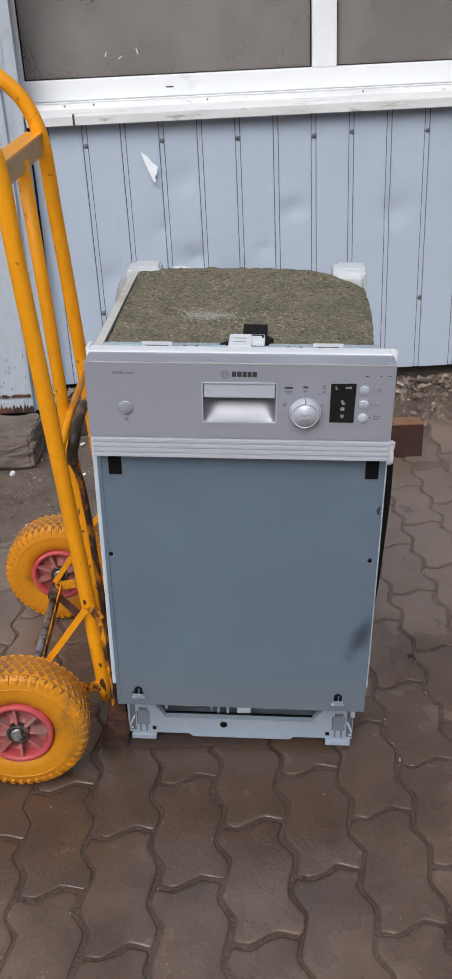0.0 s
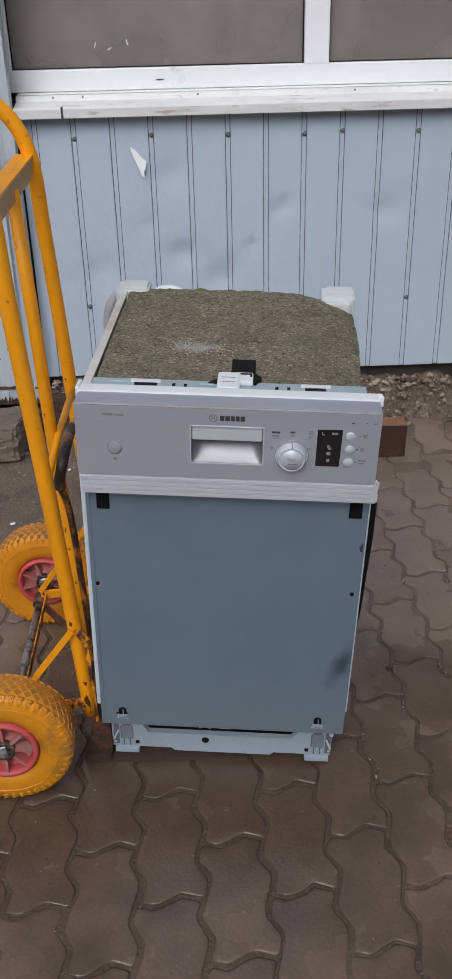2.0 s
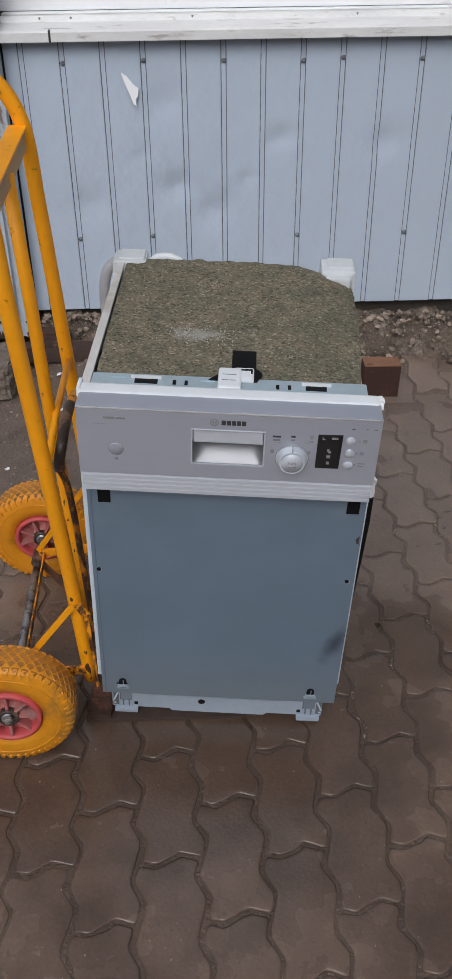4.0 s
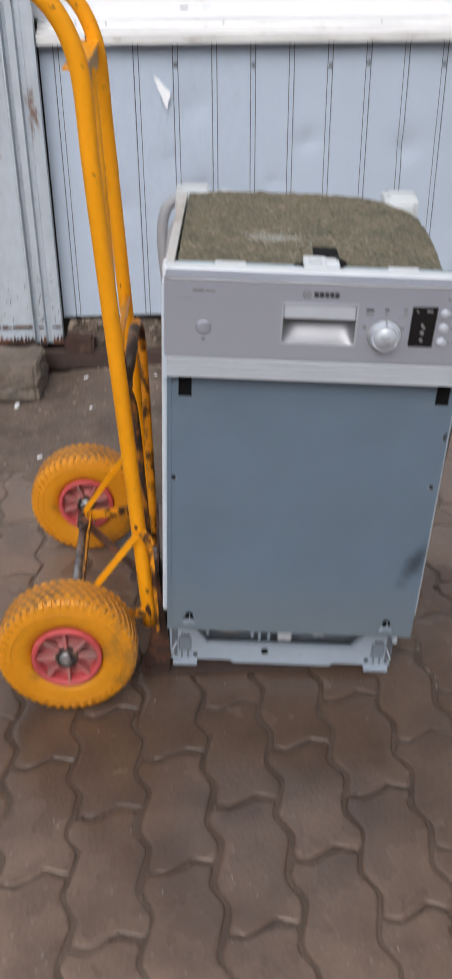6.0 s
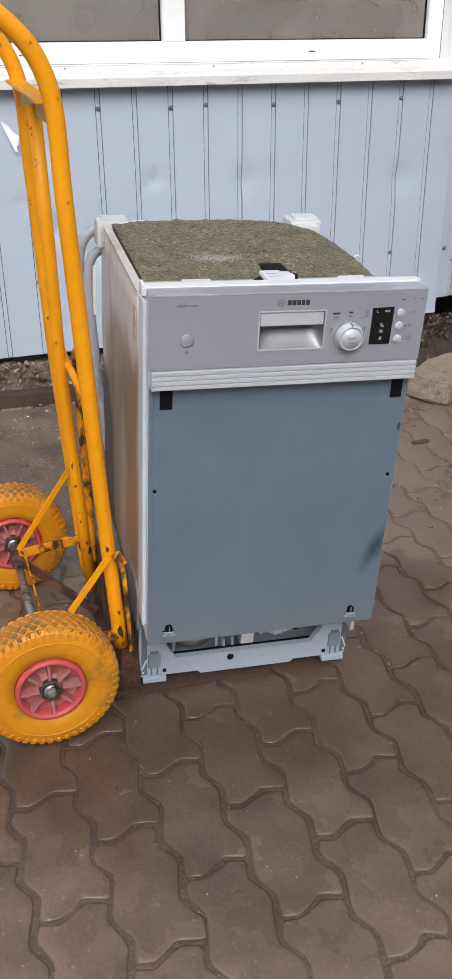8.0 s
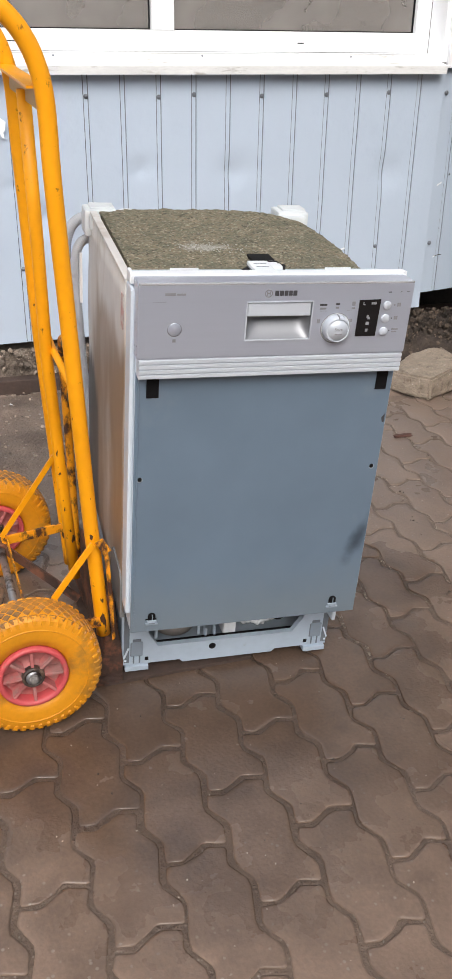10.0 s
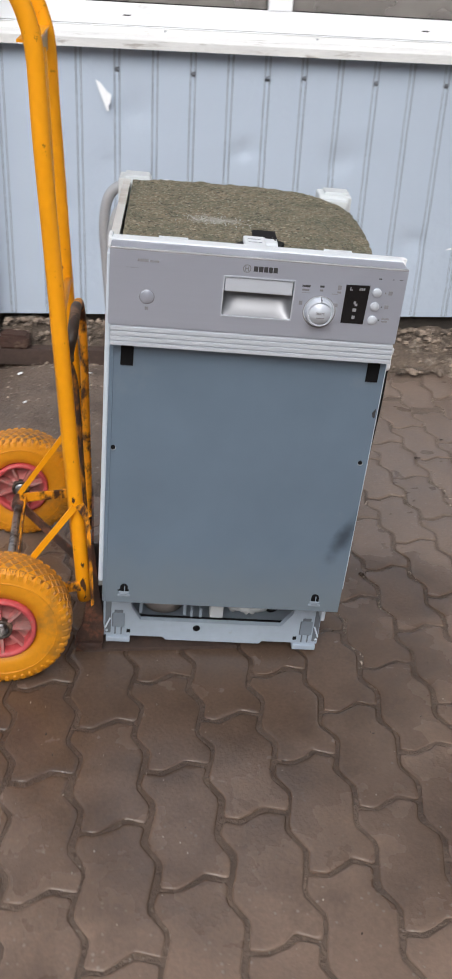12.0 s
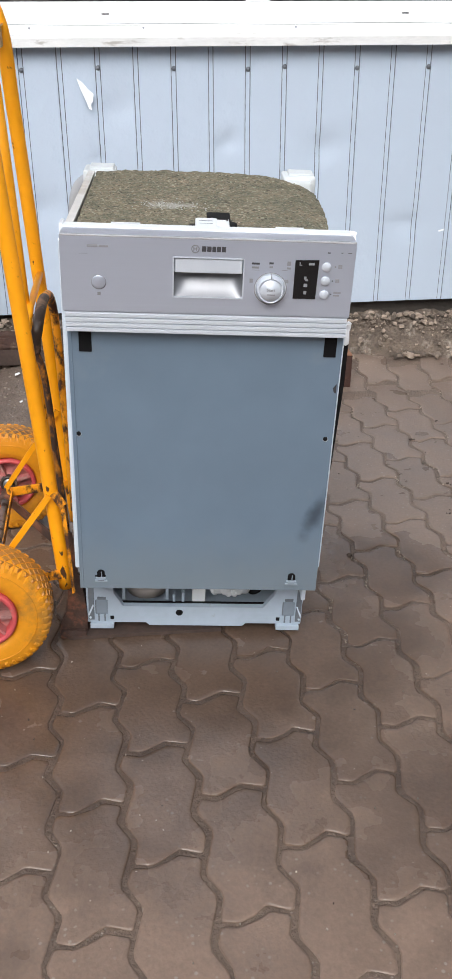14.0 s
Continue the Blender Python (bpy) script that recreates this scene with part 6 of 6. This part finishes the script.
solo("concrete_block", broken_block([(-0.22, -0.105), (0.175, -0.098), (0.186, -0.080), (0.184, 0.085), (0.170, 0.105), (-0.22, 0.105)], 0.112, 0.955, 9.0, 0.0165), GREYSTONE, "worn grey concrete block in front of the gate", "block", m=pose(-0.752, 2.838, 0.012, 0, 0, -3))
solo("rusty_beam", boxes((-0.900, 0.300, 2.962, 3.010, 0.030, 0.088, 0.004), (-0.895, 0.295, 2.984, 3.000, 0.0, 0.031, 0.001)), DARK_RUST, "dull brown rusty beam along the wall foot", "beam")
solo("dark_brick", broken_block([(-0.050, -0.034), (0.050, -0.036), (0.052, 0.034), (-0.048, 0.034)], 0.048, 0.97, 2.0, 0.0035), DARKBRICK, "dirty dark brown brick lying on the rusty beam", "brick", m=pose(-0.462, 2.990, 0.0875, 0, 0, -4))
bm = bmesh.new()
rock(bm, (0.979, 2.376, 0.004), (0.062, 0.014, 0.009), 2, 0.2, 2)
solo("wood_chip", bm, material("red_brown_chip", (0.105, 0.048, 0.036), 0.7, vary=0.2), "flat red-brown splinter on the paving", "splinter")
bm = bmesh.new()
rng = random.Random(21)
for i in range(620):
    x, y, s = rng.uniform(-0.8, 1.5), rng.uniform(0.5, 2.8), 0.0007 + 0.0017 * rng.random() ** 2.5
    chip(bm, (x, y, 0.0008), (s * 1.3, s, s * 0.8), rng)
for col in range(2, 14):
    for k in range(420):
        v = rng.uniform(1.2, 8.6)
        ph = (v + 0.152) % 0.5
        wave = AMP * (-1 + 2 * ph / 0.325 if ph < 0.325 else 1 - 2 * (ph - 0.325) / 0.175)
        x = ORIGIN[0] + ALONG.x * col + UP.x * v + wave + rng.gauss(0, 0.0028)
        y = ORIGIN[1] + ALONG.y * col + UP.y * v
        if noise.noise(Vector((x * 4.0, y * 4.0, 8))) + 0.6 * noise.noise(Vector((x * 17, y * 17, 2))) + 0.16 * (y - 1.6) < 0.30 or y > 2.92:
            continue
        s = 0.0006 + 0.0022 * rng.random() ** 3.0
        chip(bm, (x, y, climb(y, x) - 0.0004), (s * 1.3, s, s * 0.8), rng)
solo("grit", bm, material("pale_grit", (0.33, 0.285, 0.235), 0.8, vary=0.3, spread=0.5, island=True), "pale grit and crumbs scattered on the paving", "grit", "stuff")

rng = random.Random(44)
for x, y, size in ((-0.439, 2.879, 0.011), (-0.645, 2.700, 0.013), (-0.536, 2.343, 0.008), (-0.514, 2.160, 0.006), (-0.414, 2.676, 0.006), (-0.209, 2.881, 0.006)):
    bm = bmesh.new()
    flake(bm, (0, 0, 0), size, rng)
    lift = min(v.co.z for v in bm.verts)
    shifted(bm, 0, 0, -lift)
    solo("paint_flake", bm, PAPER, "flake of white paint lying on the trodden dirt", "paint flake", group="paint flakes on the dirt", m=pose(x, y, 0.0085 + climb(y, x)))
bm = bmesh.new()
rng = random.Random(33)
for x, y, sz in ((0.63, 1.52, 0.010), (0.78, 2.02, 0.008), (0.98, 2.22, 0.007), (0.56, 1.18, 0.005), (0.72, 1.86, 0.006), (0.88, 2.44, 0.009), (0.30, 1.16, 0.004), (0.12, 1.10, 0.004), (1.12, 2.30, 0.007), (0.80, 1.30, 0.005), (0.423, 1.678, 0.012), (0.764, 2.31, 0.009), (-0.485, 2.47, 0.010)):
    for k in range(4):
        chip(bm, (x + rng.gauss(0, sz * 0.5), y + rng.gauss(0, sz * 0.4), 0.0012), (sz * 0.55, sz * 0.4, sz * 0.16), rng)
for i in range(70):
    x, y, sz = rng.uniform(-0.5, 1.4), rng.uniform(0.7, 2.8), 0.001 + 0.002 * rng.random() ** 2
    chip(bm, (x, y, 0.0006), (sz * 1.3, sz, sz * 0.5), rng)
solo("mud_crumbs", bm, material("dark_mud_crumb", (0.050, 0.034, 0.025), 0.8, vary=0.3), "dark mud crumbs and flakes scattered on the paving", "mud", "stuff")

# ---------------------------------------------------------------- paving, piece by piece
def paver_outline():
    """A wave paver round (0, 0): long sides in uneven teeth, wavy short ends."""
    h, w = LEN / 2, WID / 2
    end = ((-w, -0.002), (-w * 0.46, -0.0095), (w * 0.02, 0.0035), (w * 0.34, 0.0135), (w, -0.001))
    teeth = ((0.173, 1), (0.348, -1), (0.673, 1), (0.848, -1))
    low = [(x, y - h) for x, y in end]
    high = [(x, y + h) for x, y in end]
    right = [(w + AMP * side, (v - 0.5) * LEN) for v, side in teeth]
    left = [(-w + AMP * side, (v - 0.5) * LEN) for v, side in reversed(teeth)]
    return low + right + list(reversed(high)) + left


def inset(pts, d):
    out = []
    for i, p in enumerate(pts):
        a, b = Vector(pts[i - 1]), Vector(pts[(i + 1) % len(pts)])
        q = Vector(p)
        e1, e2 = (q - a).normalized(), (b - q).normalized()
        n1, n2 = Vector((-e1.y, e1.x)), Vector((-e2.y, e2.x))
        m = (n1 + n2).normalized()
        out.append(q + m * d / max(0.5, m.dot(n1)))
    return out


def paver_mesh(seed, name="paver"):
    rng = random.Random(seed)
    corners = [(x + rng.uniform(-0.0022, 0.0022), y + rng.uniform(-0.0022, 0.0022)) for x, y in paver_outline()]
    wear = [(rng.uniform(-0.0006, 0.0006), rng.uniform(-0.0006, 0.0006)) for _ in range(2 * len(corners))]

    def ring(d, z, spread=0.0):
        """The outline drawn in by d, its corners rounded off."""
        loop = inset(corners, d)
        out = []
        for i, p in enumerate(loop):
            for q in (loop[i - 1], loop[(i + 1) % len(loop)]):
                w = wear[len(out)]
                out.append(bm.verts.new((p.x + (q.x - p.x) * 0.13 + w[0], p.y + (q.y - p.y) * 0.13 + w[1], z + rng.uniform(-spread, spread))))
        return out

    bm = bmesh.new()
    foot, mid, top, flat = ring(GAP * 0.7, -0.009), ring(GAP, -0.0015, 0.0007), ring(GAP + 0.0030, -0.00035, 0.0003), ring(GAP + 0.0085, 0.0, 0.0001)
    pts = top
    bm.faces.new(flat).smooth = True
    for i in range(len(pts)):
        j = (i + 1) % len(pts)
        bm.faces.new((top[i], top[j], flat[j], flat[i])).smooth = True
        bm.faces.new((mid[i], mid[j], top[j], top[i])).smooth = True
        bm.faces.new((foot[i], foot[j], mid[j], mid[i]))
    bmesh.ops.recalc_face_normals(bm, faces=bm.faces[:])
    return mesh_of(bm, name, PAVER)


kinds = [paver_mesh(s) for s in range(14)]
paving = thing("paving", "damp brown-grey wave-shaped concrete pavers with sandy joints", "paving", None, "structure")
rng = random.Random(8)
rest_v, rest_f = [], []
template = [(np.array([v.co[:] for v in me.vertices]), [list(f.vertices) for f in me.polygons]) for me in kinds]
for col in range(-36, 42):
    for row in range(-22, 20):
        q = ALONG * (col + 0.5) + UP * (row + (1.0 if col % 2 else 0.5))
        x, y = ORIGIN[0] + q.x, ORIGIN[1] + q.y
        if y > 3.0 or y < -3.0 or (x < -0.40 and y > 2.50):
            continue
        kind = rng.randrange(14)
        dz, tx, ty = rng.uniform(-0.0007, 0.0010), rng.uniform(-0.32, 0.32), rng.uniform(-0.40, 0.40)
        slope = math.degrees(math.atan((climb(y + 0.05, x) - climb(y - 0.05, x)) / 0.1))
        m = pose(x, y, dz + climb(y, x), tx + slope, ty, math.degrees(TURNED) + rng.uniform(-0.5, 0.5))
        if -0.70 < x < 1.45 and 0.55 < y < 3.0 and not (x < -0.35 and y > 2.45):
            ob = new("paver", kinds[kind])
            ob.parent = paving
            ob.matrix_basis = m
        else:
            vs, fs = template[kind]
            a = np.array(m)
            base_i = len(rest_v)
            rest_v += [tuple(v) for v in (vs @ a[:3, :3].T + a[:3, 3])]
            rest_f += [[base_i + i for i in f] for f in fs]
me = bpy.data.meshes.new("outer_pavers")
me.from_pydata(rest_v, [], rest_f)
me.materials.append(PAVER)
ob = new("outer_pavers", me)
ob.parent = paving
tagged(ob, "damp brown-grey pavers further off", kind="stuff")
